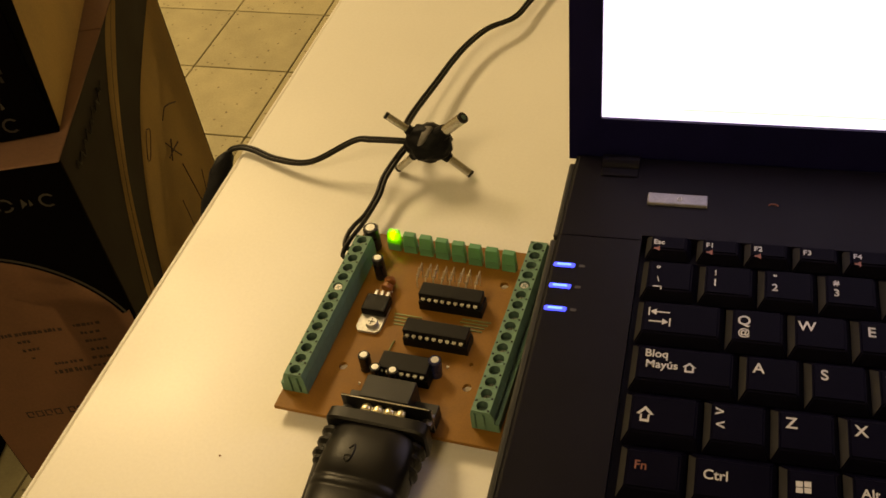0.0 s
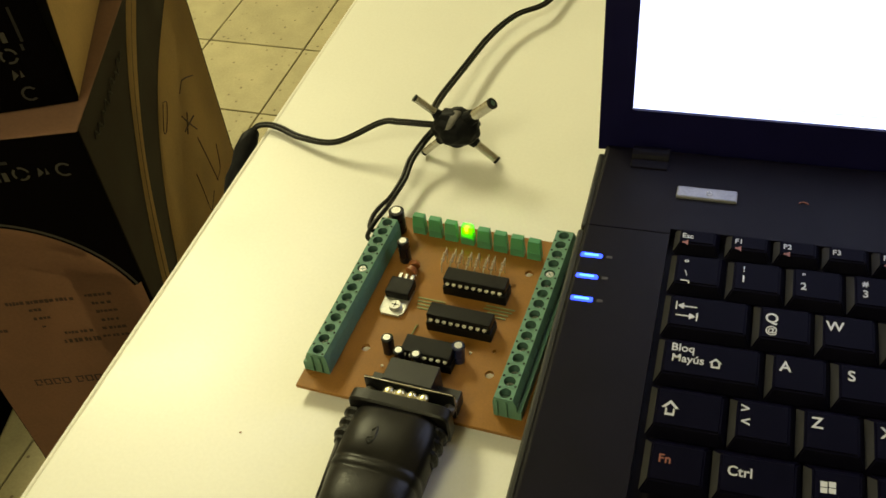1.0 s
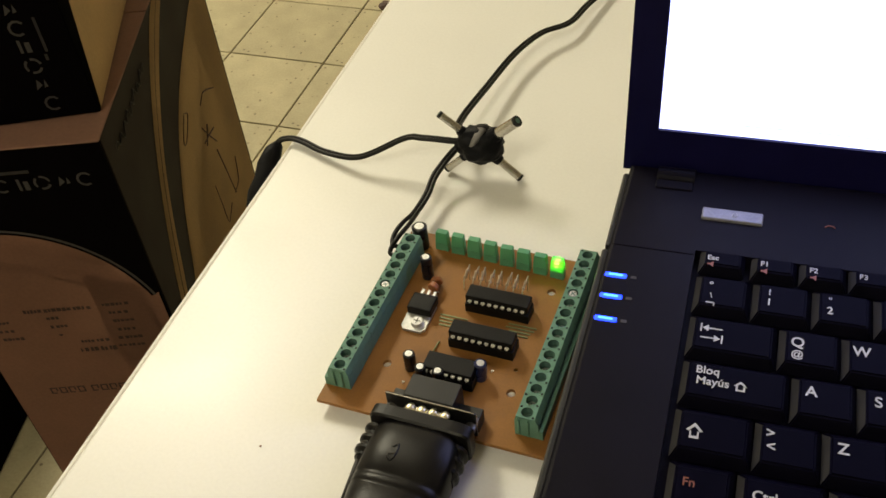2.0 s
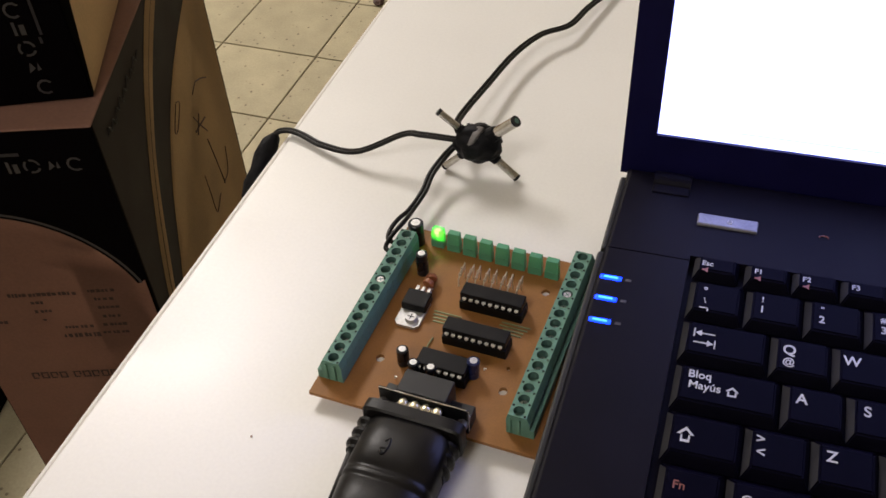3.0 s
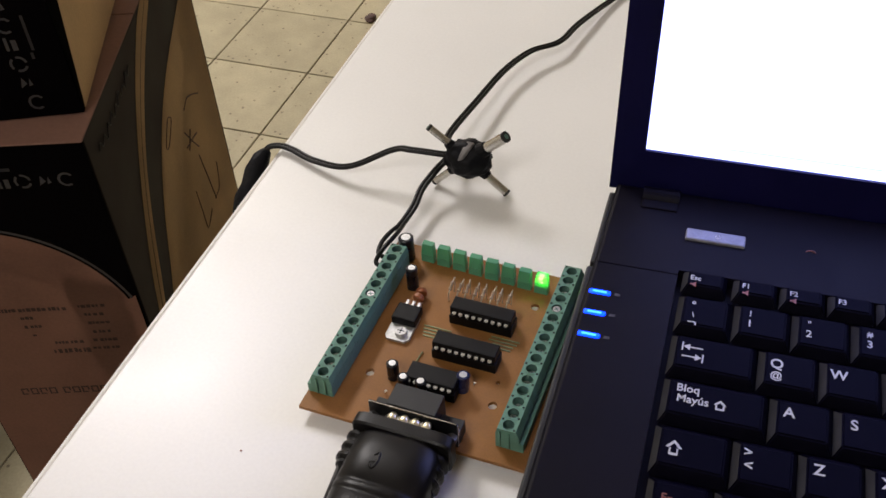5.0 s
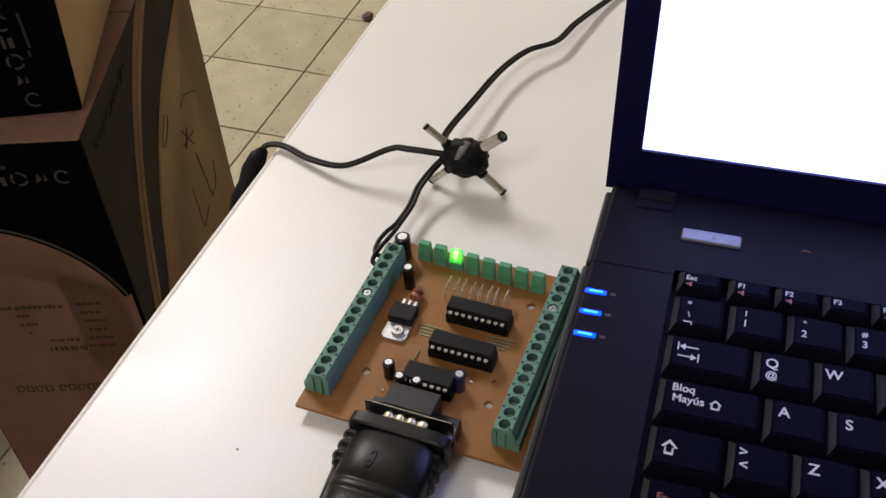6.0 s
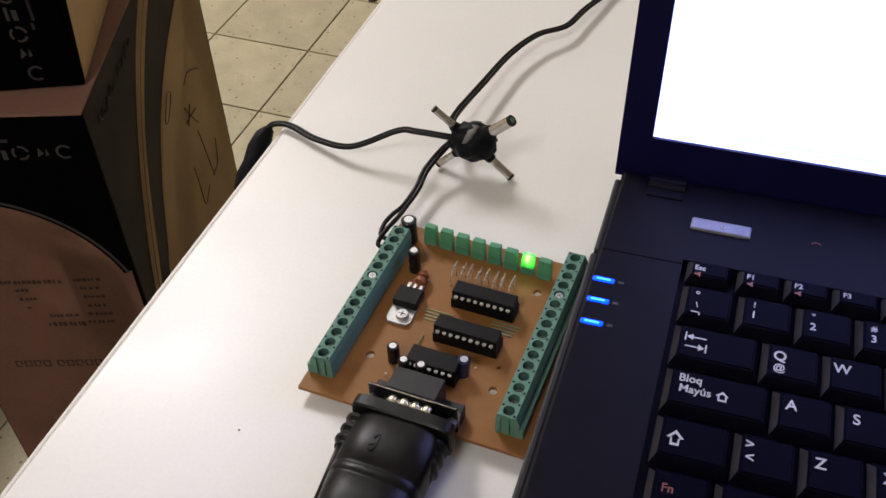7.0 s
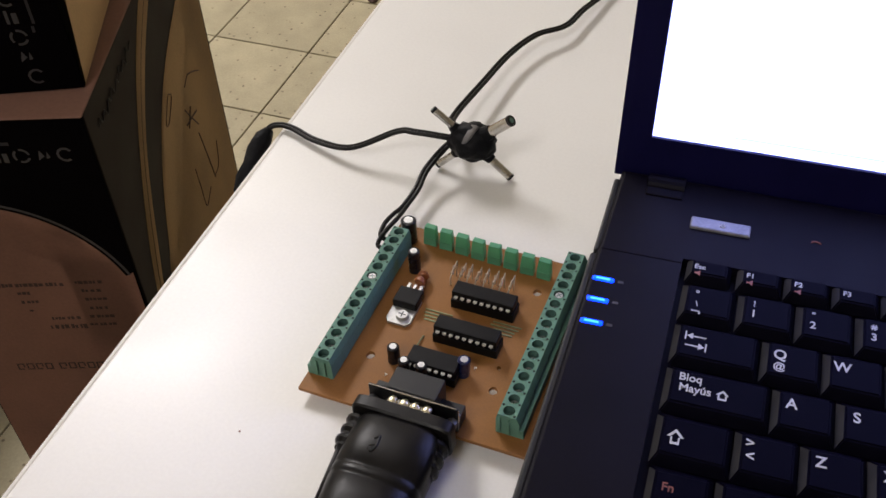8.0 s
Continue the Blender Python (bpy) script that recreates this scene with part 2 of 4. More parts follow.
def tile_material():
    """Ground terrazzo: pale ground with chips, a little different on each tile."""
    m = material("terrazzo_tile", (0.40, 0.350, 0.225), 0.5, vary=0.10, scale=16, fine=260)
    nt = m.node_tree
    n, l = nt.nodes, nt.links
    b = n["Principled BSDF"]
    old = b.inputs["Base Color"].links[0].from_socket
    co = n.new("ShaderNodeTexCoord")
    vo = n.new("ShaderNodeTexVoronoi")
    vo.inputs["Scale"].default_value = 85
    l.new(co.outputs["Object"], vo.inputs["Vector"])
    size = n.new("ShaderNodeMapRange")
    size.inputs[1].default_value, size.inputs[2].default_value = 0.14, 0.24
    size.inputs[3].default_value, size.inputs[4].default_value = 1.0, 0.0
    l.new(vo.outputs["Distance"], size.inputs[0])
    pick = n.new("ShaderNodeSeparateColor")
    l.new(vo.outputs["Color"], pick.inputs[0])
    some = n.new("ShaderNodeMath")
    some.operation = "GREATER_THAN"
    some.inputs[1].default_value = 0.66
    l.new(pick.outputs[0], some.inputs[0])
    fac = n.new("ShaderNodeMath")
    fac.operation = "MULTIPLY"
    l.new(size.outputs[0], fac.inputs[0])
    l.new(some.outputs[0], fac.inputs[1])
    soft = n.new("ShaderNodeMath")
    soft.operation = "MULTIPLY"
    soft.inputs[1].default_value = 0.85
    l.new(fac.outputs[0], soft.inputs[0])
    mx = n.new("ShaderNodeMix")
    mx.data_type = "RGBA"
    mx.inputs[7].default_value = (0.13, 0.10, 0.06, 1)
    l.new(old, mx.inputs[6])
    l.new(soft.outputs[0], mx.inputs[0])
    info = n.new("ShaderNodeObjectInfo")
    tint = n.new("ShaderNodeMapRange")
    tint.inputs[3].default_value, tint.inputs[4].default_value = 0.88, 1.06
    l.new(info.outputs["Random"], tint.inputs[0])
    mul = n.new("ShaderNodeMix")
    mul.data_type, mul.blend_type = "RGBA", "MULTIPLY"
    mul.inputs[0].default_value = 1.0
    l.new(mx.outputs[2], mul.inputs[6])
    l.new(tint.outputs[0], mul.inputs[7])
    l.new(mul.outputs[2], b.inputs["Base Color"])
    return m


M_TILE = tile_material()

# ---- room ----
RX0, RX1, RY0, RY1, RZ = -2.6, 2.6, -2.6, 3.2, 2.7


def structure(name, bm, mat, label, category):
    return tagged(part(name, bm, mat), label, category, kind="structure")


structure("ceiling", box(bmesh.new(), (RX0, RY0, RZ), (RX1, RY1, RZ + 0.12)), M_CEIL, "plain white painted plaster ceiling over the room", "ceiling")
structure("wall_north", box(bmesh.new(), (RX0, RY1, FLOOR), (RX1, RY1 + 0.12, RZ)), M_WALL, "plain cream painted wall of the room", "wall")
structure("wall_south", box(bmesh.new(), (RX0, RY0 - 0.12, FLOOR), (RX1, RY0, RZ)), M_WALL, "plain cream painted wall of the room", "wall")
structure("wall_west", box(bmesh.new(), (RX0 - 0.12, RY0 - 0.12, FLOOR), (RX0, RY1 + 0.12, RZ)), M_WALL, "plain cream painted wall of the room", "wall")
structure("wall_east", box(bmesh.new(), (RX1, RY0 - 0.12, FLOOR), (RX1 + 0.12, RY1 + 0.12, RZ)), M_WALL, "plain cream painted wall of the room", "wall")
floor = structure("floor", box(bmesh.new(), (RX0, RY0, FLOOR - 0.1), (RX1, RY1, FLOOR - 0.0035)), M_JOINT, "speckled beige terrazzo tile floor with dark joints", "floor")


def ceiling_light(place):
    ob = thing("ceiling_light", place, "unseen white recessed ceiling light panel with pale diffuser", "ceiling light", "ceiling lights")
    bm = bmesh.new()
    plate(bm, rect(-0.28, -0.53, 0.28, 0.53), [rect(-0.26, -0.51, 0.26, 0.51)], -0.01, 0.1)
    part("frame", bm, M_CEIL, ob)
    part("diffuser", box(bmesh.new(), (-0.26, -0.51, 0.0), (0.26, 0.51, 0.006)), glow("diffuser_glow", WARM, 3.0, (0.8, 0.8, 0.8)), ob)
    return ob


ceiling_light(LAMP_A)
# Housing made up for the fill lamp.
ceiling_light(LAMP_FILL)


# ---- table ----
def table():
    ob = thing("table", (-0.0834, 0.0, 0.0), "white laminate table top with a pale edge band", "table", turn=1.9)
    part("tabletop", box(bmesh.new(), (0.0015, -0.55, T - 0.028), (0.80, 1.15, T), 0.0012), M_TABLE, ob)
    part("edge_band", box(bmesh.new(), (-0.0005, -0.55, T - 0.0275), (0.0012, 1.15, T - 0.0010), 0.0004), M_EDGE, ob, "pale grey edge band")
    part("apron", box(bmesh.new(), (0.10, -0.45, T - 0.09), (0.70, 1.05, T - 0.0285)), M_STEEL, ob, "dark steel frame")
    for x in (0.12, 0.68):
        for y in (-0.43, 1.03):
            part("leg", box(bmesh.new(), (x - 0.02, y - 0.02, FLOOR), (x + 0.02, y + 0.02, T - 0.0905), 0.003), M_STEEL, ob)
    return ob


table()


# ---- circuit board ----
# Its own space: x along the row of lights, y away, z up from the table top.
BZ = ZB - T
board = thing("circuit_board", (0, 0, T), "home-made brown phenolic circuit board with green terminals", "circuit board")
bm = bmesh.new()
plate(bm, rect(-0.0069, -0.0098, 0.0820, 0.0803), [ring(0.012, 0.0123, 0.0017), ring(0.062, 0.0123, 0.0017), ring(0.062, 0.0620, 0.0017), ring(0.0605, 0.0225, 0.0008, 12)], BZ - 0.0016, BZ)
substrate = part("substrate", bm, M_PCB, board, "brown phenolic plate")


def terminal_mesh(pitch):
    """One pole of a screw terminal: tapered block, round screw shaft, wire opening on its -x side."""
    h, w = 0.0100, pitch / 2 - 0.00003
    bm = bmesh.new()
    n = 16
    top = [bm.verts.new((x, y, h)) for x, y in rect(-0.0034, -w, 0.0030, w)]
    circle = [bm.verts.new((x, y, h)) for x, y in ring(-0.0002, 0, 0.0020, n)]
    edges = [bm.edges.new((top[i], top[(i + 1) % 4])) for i in range(4)] + [bm.edges.new((circle[i], circle[(i + 1) % n])) for i in range(n)]
    bmesh.ops.triangle_fill(bm, use_beauty=True, edges=edges)
    deep = [bm.verts.new((x, y, h - 0.0030)) for x, y in ring(-0.0002, 0, 0.00195, n)]
    for i in range(n):
        bm.faces.new((circle[i], circle[(i + 1) % n], deep[(i + 1) % n], deep[i])).material_index = 1
    bm.faces.new(deep).material_index = 1
    foot = [bm.verts.new((x, y, 0)) for x, y in rect(-0.0046, -w, 0.0036, w)]
    mid = [bm.verts.new((x, y, 0.0072)) for x, y in rect(-0.0046, -w, 0.0036, w)]
    for a, b in ((top, mid), (mid, foot)):
        for i in range(4):
            bm.faces.new((a[i], a[(i + 1) % 4], b[(i + 1) % 4], b[i]))
    # wire ledge, shade-coloured plate for the opening, and small marks
    box(bm, (-0.0061, -w, 0), (-0.00465, w, 0.0042))
    box(bm, (-0.0048, -w + 0.0008, 0.0046), (-0.00462, w - 0.0008, 0.0068), mi=1)
    for dx, dy in ((-0.0027, w - 0.0007), (0.0023, 0.0007 - w)):
        rod(bm, (dx, dy, h - 0.0003), (dx, dy, h + 0.00006), 0.00045, 8, mi=2)
    rod(bm, (0.0035, 0, 0.0055), (0.00372, 0, 0.0055), 0.0009, 10, mi=0)
    return mesh_of("terminal", bm, [M_TERM, M_HOLE_SHADE, M_SOCKET])


def screw_mesh():
    bm = bmesh.new()
    rod(bm, (0, 0, 0), (0, 0, 0.0012), 0.00155, 14, 0.0014)
    # The cross slot is drawn as bars in the hole's shade tone.
    box(bm, (-0.0011, -0.00018, 0.00122), (0.0011, 0.00018, 0.00128), mi=1)
    box(bm, (-0.00018, -0.0011, 0.00122), (0.00018, 0.0011, 0.00128), mi=1)
    return mesh_of("screw", bm, [M_ZINC, M_HOLE_SHADE])


SCREW = screw_mesh()


def terminals(x, y0, count, pitch, turn, raised):
    me = terminal_mesh(pitch)
    for i in range(count):
        ob = part("terminal", me, None, board, place=pose(x, y0 + i * pitch, BZ, 0, 0, turn))
        up = 0.0084 if i in raised else 0.0056 + 0.0003 * ((i * 5) % 3)
        part("screw", SCREW, None, ob, place=pose(-0.0002, 0, up, 0, 0, 37 * i))


terminals(0.0, 0.0, 14, 0.005065, 0, {8})
terminals(0.0728, -0.0009, 16, 0.005065, 180, {11})
# end ribs of the two rows
for x, y in ((0.0, -0.00265), (0.0728, -0.0035)):
    bm = bmesh.new()
    for dx in (-0.0022, 0.0012):
        box(bm, (x + dx - 0.0004, y - 0.0007, BZ + 0.001), (x + dx + 0.0004, y, BZ + 0.0088), 0.0002)
    part("end_rib", bm, M_TERM, board)


# the row of eight lights
def led_meshes():
    w, d = 0.0029, 0.0014
    base = box(bmesh.new(), (-w, -d, 0), (w, d, 0.0036), 0.0001)
    lens = box(bmesh.new(), (-w, -d, 0.00361), (w, d, 0.0094), 0.00025)
    for v in lens.verts:
        up = (v.co.z - 0.00361) / 0.0058
        v.co.x = v.co.x * (1 - 0.15 * up) + 0.0002 * up
        v.co.y *= 1 - 0.08 * up
    core = bmesh.new()
    box(core, (-0.0022, -0.0010, 0.0002), (0.0022, 0.0010, 0.0032), 0.0005)
    box(core, (-0.0008, -0.0011, 0.0004), (0.0008, 0.0011, 0.0012), 0.0003, mi=1)
    box(core, (-0.0011, -0.0011, 0.0018), (0.0011, 0.0011, 0.0033), 0.0004, mi=1)
    return mesh_of("base", base, M_LEDBASE), mesh_of("lens", lens, M_LENS), mesh_of("light", core, [M_GLOW, M_SPOT])


LED_BASE, LED_LENS, LED_CORE = led_meshes()
LIGHTS = []
for i in range(8):
    led = part("led", LED_BASE, None, board, "square green indicator light", place=pose(0.0106 + i * 0.00733, 0.0736 - i * 0.00042, BZ, 0, 0, (-3, 0, -1, -2, 1, -1, 0, -2)[i]))
    part("lens", LED_LENS, None, led, "cloudy green lens")
    LIGHTS.append(part("light", LED_CORE, None, led, "bright green light element"))


def chip(x0, x1, y0, y1, top, count, pitch, mark):
    """A dual in-line chip in its socket."""
    bm = bmesh.new()
    box(bm, (x0 - 0.0003, y0 - 0.0006, BZ), (x1 + 0.0003, y1 + 0.0006, BZ + 0.0042), 0.0003)
    sock = part("socket", bm, M_SOCKET, board, "black chip socket")
    bm = bmesh.new()
    box(bm, (x0, y0, BZ + 0.0050), (x1, y1, top), 0.00035)
    rod(bm, (x0 + 0.0022, (y0 + y1) / 2, top - 0.00005), (x0 + 0.0022, (y0 + y1) / 2, top + 0.00003), 0.0009, 14)
    if mark:
        rod(bm, (x1 - 0.0022, (y0 + y1) / 2, top - 0.00005), (x1 - 0.0022, (y0 + y1) / 2, top + 0.00003), 0.0009, 14)
    body = part("chip", bm, M_CHIP, board, "black dual in-line chip")
    bm = bmesh.new()
    z = BZ + 0.0060
    box(bm, (-0.00075, -0.0008, -0.0003), (0.00075, 0.0004, 0.0004), 0.0001)
    box(bm, (-0.00028, -0.0009, -0.0006), (0.00028, -0.0006, 0.0002), 0.0001)
    me = mesh_of("pin", bm, M_TIN)
    c = (x0 + x1) / 2
    for k in range(count):
        x = c + (k - (count - 1) / 2) * pitch
        part("pin", me, None, body, place=pose(x, y0 - 0.00005, z))
        part("pin", me, None, body, place=pose(x, y1 + 0.00005, z - 0.0006, 0, 0, 180))


chip(0.0322, 0.0578, 0.0445, 0.0508, BZ + 0.0082, 9, 0.00271, False)
chip(0.0322, 0.0578, 0.0264, 0.0327, BZ + 0.0082, 9, 0.00271, True)
chip(0.0285, 0.0480, 0.0092, 0.0168, BZ + 0.0075, 7, 0.00271, False)


def capacitor(x, y, r, h, sleeve=M_CAP, lean=(0, 0)):
    bm = bmesh.new()
    rod(bm, (0, 0, 0.0003), (0, 0, h - 0.0004), r, 22)
    rod(bm, (0, 0, h - 0.0004), (0, 0, h), r, 22, r * 0.86)
    ob = part("capacitor", bm, sleeve, board, "small electrolytic capacitor", pose(x, y, BZ, lean[0], lean[1], 0), smooth=False)
    bm = bmesh.new()
    rod(bm, (0, 0, h - 0.0002), (0, 0, h + 0.00012), r * 0.60, 20)
    part("can_top", bm, M_ALU, ob, "bare aluminium top")
    bm = bmesh.new()
    box(bm, (-r * 0.5, -r * 0.04, h + 0.0001), (r * 0.5, r * 0.04, h + 0.00016))
    box(bm, (-r * 0.04, -r * 0.5, h + 0.0001), (r * 0.04, r * 0.5, h + 0.00016))
    part("score", bm, M_ZINC, ob)
    return ob


capacitor(0.0012, 0.0722, 0.0031, 0.0112)
capacitor(0.0105, 0.0570, 0.0023, 0.0110)
capacitor(0.0218, 0.0128, 0.0022, 0.0080)
capacitor(0.0282, 0.0085, 0.0021, 0.0080)
capacitor(0.0352, 0.0085, 0.0021, 0.0080)
capacitor(0.0488, 0.0155, 0.0023, 0.0085, M_CAPBLUE, (0, 4))


def disc(x, y, turn):
    bm = bmesh.new()
    rod(bm, (0, -0.0011, 0.0032), (0, 0.0011, 0.0032), 0.0025, 18, 0.0022)
    bmesh.ops.bevel(bm, geom=[e for e in bm.edges], offset=0.0003, segments=1, affect="EDGES")
    ob = part("disc_capacitor", bm, M_DISC, board, "brown ceramic disc capacitor", pose(x, y, BZ, 12, 0, turn))
    bm = bmesh.new()
    for dx in (-0.0012, 0.0012):
        rod(bm, (dx, 0, 0.0), (dx, 0, 0.0016), 0.00028, 8)
    part("lead", bm, M_TIN, ob)


disc(0.0158, 0.0535, 25)
disc(0.0165, 0.0505, -15)

# voltage regulator lying on its tab
bm = bmesh.new()
box(bm, (0.0102, 0.0362, BZ + 0.0009), (0.0204, 0.0444, BZ + 0.0046), 0.0005)
reg = part("regulator", bm, M_CHIP, board, "black power regulator lying on its tab")
bm = bmesh.new()
tab = [(0.0102, 0.0300), (0.0116, 0.0284), (0.0190, 0.0284), (0.0204, 0.0300), (0.0204, 0.0420), (0.0102, 0.0420)]
plate(bm, tab, [ring(0.0153, 0.0322, 0.0016)], BZ + 0.0003, BZ + 0.0014)
part("tab", bm, M_ZINC, reg, "bright metal tab")
bm = bmesh.new()
rod(bm, (0.0153, 0.0322, BZ), (0.0153, 0.0322, BZ + 0.0030), 0.0026, 20, 0.0021)
box(bm, (0.0139, 0.0320, BZ + 0.00295), (0.0167, 0.0324, BZ + 0.00306), mi=1)
box(bm, (0.0151, 0.0308, BZ + 0.00295), (0.0155, 0.0336, BZ + 0.00306), mi=1)
part("screw", bm, [M_ZINC, M_SOCKET], reg, "cross-head screw")
for k in range(3):
    x = 0.0128 + k * 0.00254
    bm = bmesh.new()
    box(bm, (x - 0.0006, 0.0444, BZ + 0.0026), (x + 0.0006, 0.0478, BZ + 0.0032), 0.0001)
    box(bm, (x - 0.0004, 0.0472, BZ), (x + 0.0004, 0.0478, BZ + 0.0032), 0.0001)
    part("leg", bm, M_TIN, reg)

# eight slim resistors standing aslant between the lights and the chip
bm = bmesh.new()
tube(bm, spline([(0, 0.0010, 0.0), (0, 0.0014, 0.0034), (0.0002, 0.0024, 0.0048)], 5), 0.00027, 8)
tube(bm, spline([(0.00040, 0.0048, 0.0062), (0.0006, 0.0068, 0.0070), (0.0006, 0.0071, 0.0064), (0.0004, 0.0062, 0.0)], 6), 0.00021, 8)
LEADS = mesh_of("lead", bm, M_LEAD, True)
bm = bmesh.new()
lo, hi = Vector((0.00018, 0.0022, 0.0046)), Vector((0.00042, 0.0052, 0.0064))
for a, b, r in ((0.0, 1.0, 0.00058), (0.03, 0.27, 0.00076), (0.73, 0.97, 0.00076)):
    tube(bm, [lo.lerp(hi, a), lo.lerp(hi, (a + b) / 2), lo.lerp(hi, b)], r, 10)
RES = mesh_of("resistor", bm, M_BODYR, True)
for k in range(8):
    lean = (0, 1, -1, 0.5, -0.5, 1, -1, 0.5)[k]
    ob = part("resistor", RES, None, board, "slim resistor on bright leads", pose(0.0272 + k * 0.00352, 0.0538 + 0.0002 * (k % 3), BZ, 0, lean, -lean * 2))
    part("lead", LEADS, None, ob)

# jumper strips beside the middle chip
for x0, x1, y in ((0.0228, 0.0345, 0.0398), (0.0232, 0.0345, 0.0382), (0.0237, 0.0335, 0.0366), (0.0243, 0.0330, 0.0350), (0.0505, 0.0622, 0.0424), (0.0500, 0.0615, 0.0408), (0.0520, 0.0605, 0.0392), (0.0540, 0.0600, 0.0376)):
    bm = bmesh.new()
    box(bm, (x0, y - 0.0003, BZ), (x1, y + 0.0003, BZ + 0.0004), 0.0001)
    part("jumper_strip", bm, M_TRACE, board, "pale green jumper strip")
bm = bmesh.new()
tube(bm, spline([(0.0270, 0.0190, BZ), (0.0272, 0.0210, BZ + 0.0006), (0.0276, 0.0262, BZ + 0.0006), (0.0277, 0.0268, BZ)], 5), 0.0003, 8)
part("jumper_strip", bm, M_TRACE, board, "pale green jumper strip")
for x, y in ((0.0275, 0.0045), (0.0215, 0.0055), (0.0440, 0.0200), (0.0520, 0.0190)):
    bm = bmesh.new()
    tube(bm, spline([(x, y, BZ), (x + 0.0003, y - 0.0004, BZ + 0.0016), (x + 0.0012, y - 0.0006, BZ + 0.0019)], 4), 0.00025, 6)
    part("lead", bm, M_TIN, board)

# solder feet under the board
for x, y in ((0.012, 0.0123), (0.062, 0.0123), (0.062, 0.0620)):
    bm = bmesh.new()
    rod(bm, (x, y, 0.0), (x, y, BZ - 0.0017), 0.0030, 18)
    part("standoff", bm, M_CEIL, board, "white nylon standoff")
for x, y in ((-0.004, 0.01), (-0.004, 0.06), (0.077, 0.01), (0.077, 0.06), (0.03, -0.006), (0.05, 0.076)):
    bm = bmesh.new()
    rod(bm, (x, y, 0.0), (x, y, BZ - 0.0016), 0.0004, 8, 0.0012)
    part("solder_foot", bm, M_TIN, board)

# serial connector on the board
bm = bmesh.new()
box(bm, (0.0275, -0.0070, BZ), (0.0465, 0.0024, BZ + 0.0118), 0.0003)
box(bm, (0.0212, -0.0072, BZ), (0.0275, -0.0010, BZ + 0.0060), 0.0003)
box(bm, (0.0465, -0.0072, BZ), (0.0555, -0.0010, BZ + 0.0060), 0.0003)
conn = part("serial_connector", bm, M_BLACK, board, "black angled serial connector with metal flange")
bm = bmesh.new()
box(bm, (0.0212, -0.0086, BZ + 0.0001), (0.0556, -0.0074, BZ + 0.0124), 0.0005)
part("flange", bm, M_BLACK, conn, "black flange")
bm = bmesh.new()
box(bm, (0.0216, -0.00862, BZ + 0.01242), (0.0552, -0.0082, BZ + 0.0128), 0.0001)
box(bm, (0.05562, -0.0086, BZ + 0.0010), (0.0560, -0.0082, BZ + 0.0122), 0.0001)
part("flange_edge", bm, M_NICKEL, conn, "bright metal edge of the flange")
bm = bmesh.new()
box(bm, (0.0290, -0.0135, BZ + 0.0018), (0.0465, -0.0086, BZ + 0.0106), 0.0010)
shell = part("shell", bm, M_NICKEL, conn, "plated plug shell")
# One continuous shell; gold bumps stand in for its four highlights.
for k in range(4):
    bm = bmesh.new()
    x = 0.0302 + k * 0.0044
    bmesh.ops.create_uvsphere(bm, u_segments=16, v_segments=8, radius=1.0, matrix=Matrix.Translation((x + 0.0016, -0.0108, BZ + 0.0106)) @ Matrix.Diagonal((0.0019, 0.0021, 0.0011, 1)))
    part("dimple", bm, M_GOLD, shell, "gold bump standing in for a highlight on the shell", smooth=True)
for x in (0.0232, 0.0538):
    bm = bmesh.new()
    rod(bm, (x, -0.0106, BZ + 0.006), (x, -0.0060, BZ + 0.006), 0.0021, 6)
    rod(bm, (x, -0.0140, BZ + 0.006), (x, -0.0106, BZ + 0.006), 0.0013, 12)
    part("hex_post", bm, M_STEEL, conn, "hexagonal steel post")


conn.location.x += 0.0012
to_size(board, 0.938, 1.003, 1.0, keep=("terminal", "screw", "capacitor"))


# ---- moulded plug on the serial cable ----
def loft(bm, sections, seg=28, power=2.6):
    """A body through rounded sections: (y, centre x, centre z, half width, half height)."""
    rings = []
    for y, cx, cz, a, b in sections:
        r = []
        for k in range(seg):
            t = 2 * math.pi * k / seg
            c, s = math.cos(t), math.sin(t)
            r.append(bm.verts.new((cx + a * math.copysign(abs(c) ** (2 / power), c), y, cz + b * math.copysign(abs(s) ** (2 / power), s))))
        rings.append(r)
    for p, q in zip(rings, rings[1:]):
        for k in range(seg):
            bm.faces.new((p[k], p[(k + 1) % seg], q[(k + 1) % seg], q[k]))
    bm.faces.new(rings[0])
    bm.faces.new(rings[-1][::-1])
    return bm


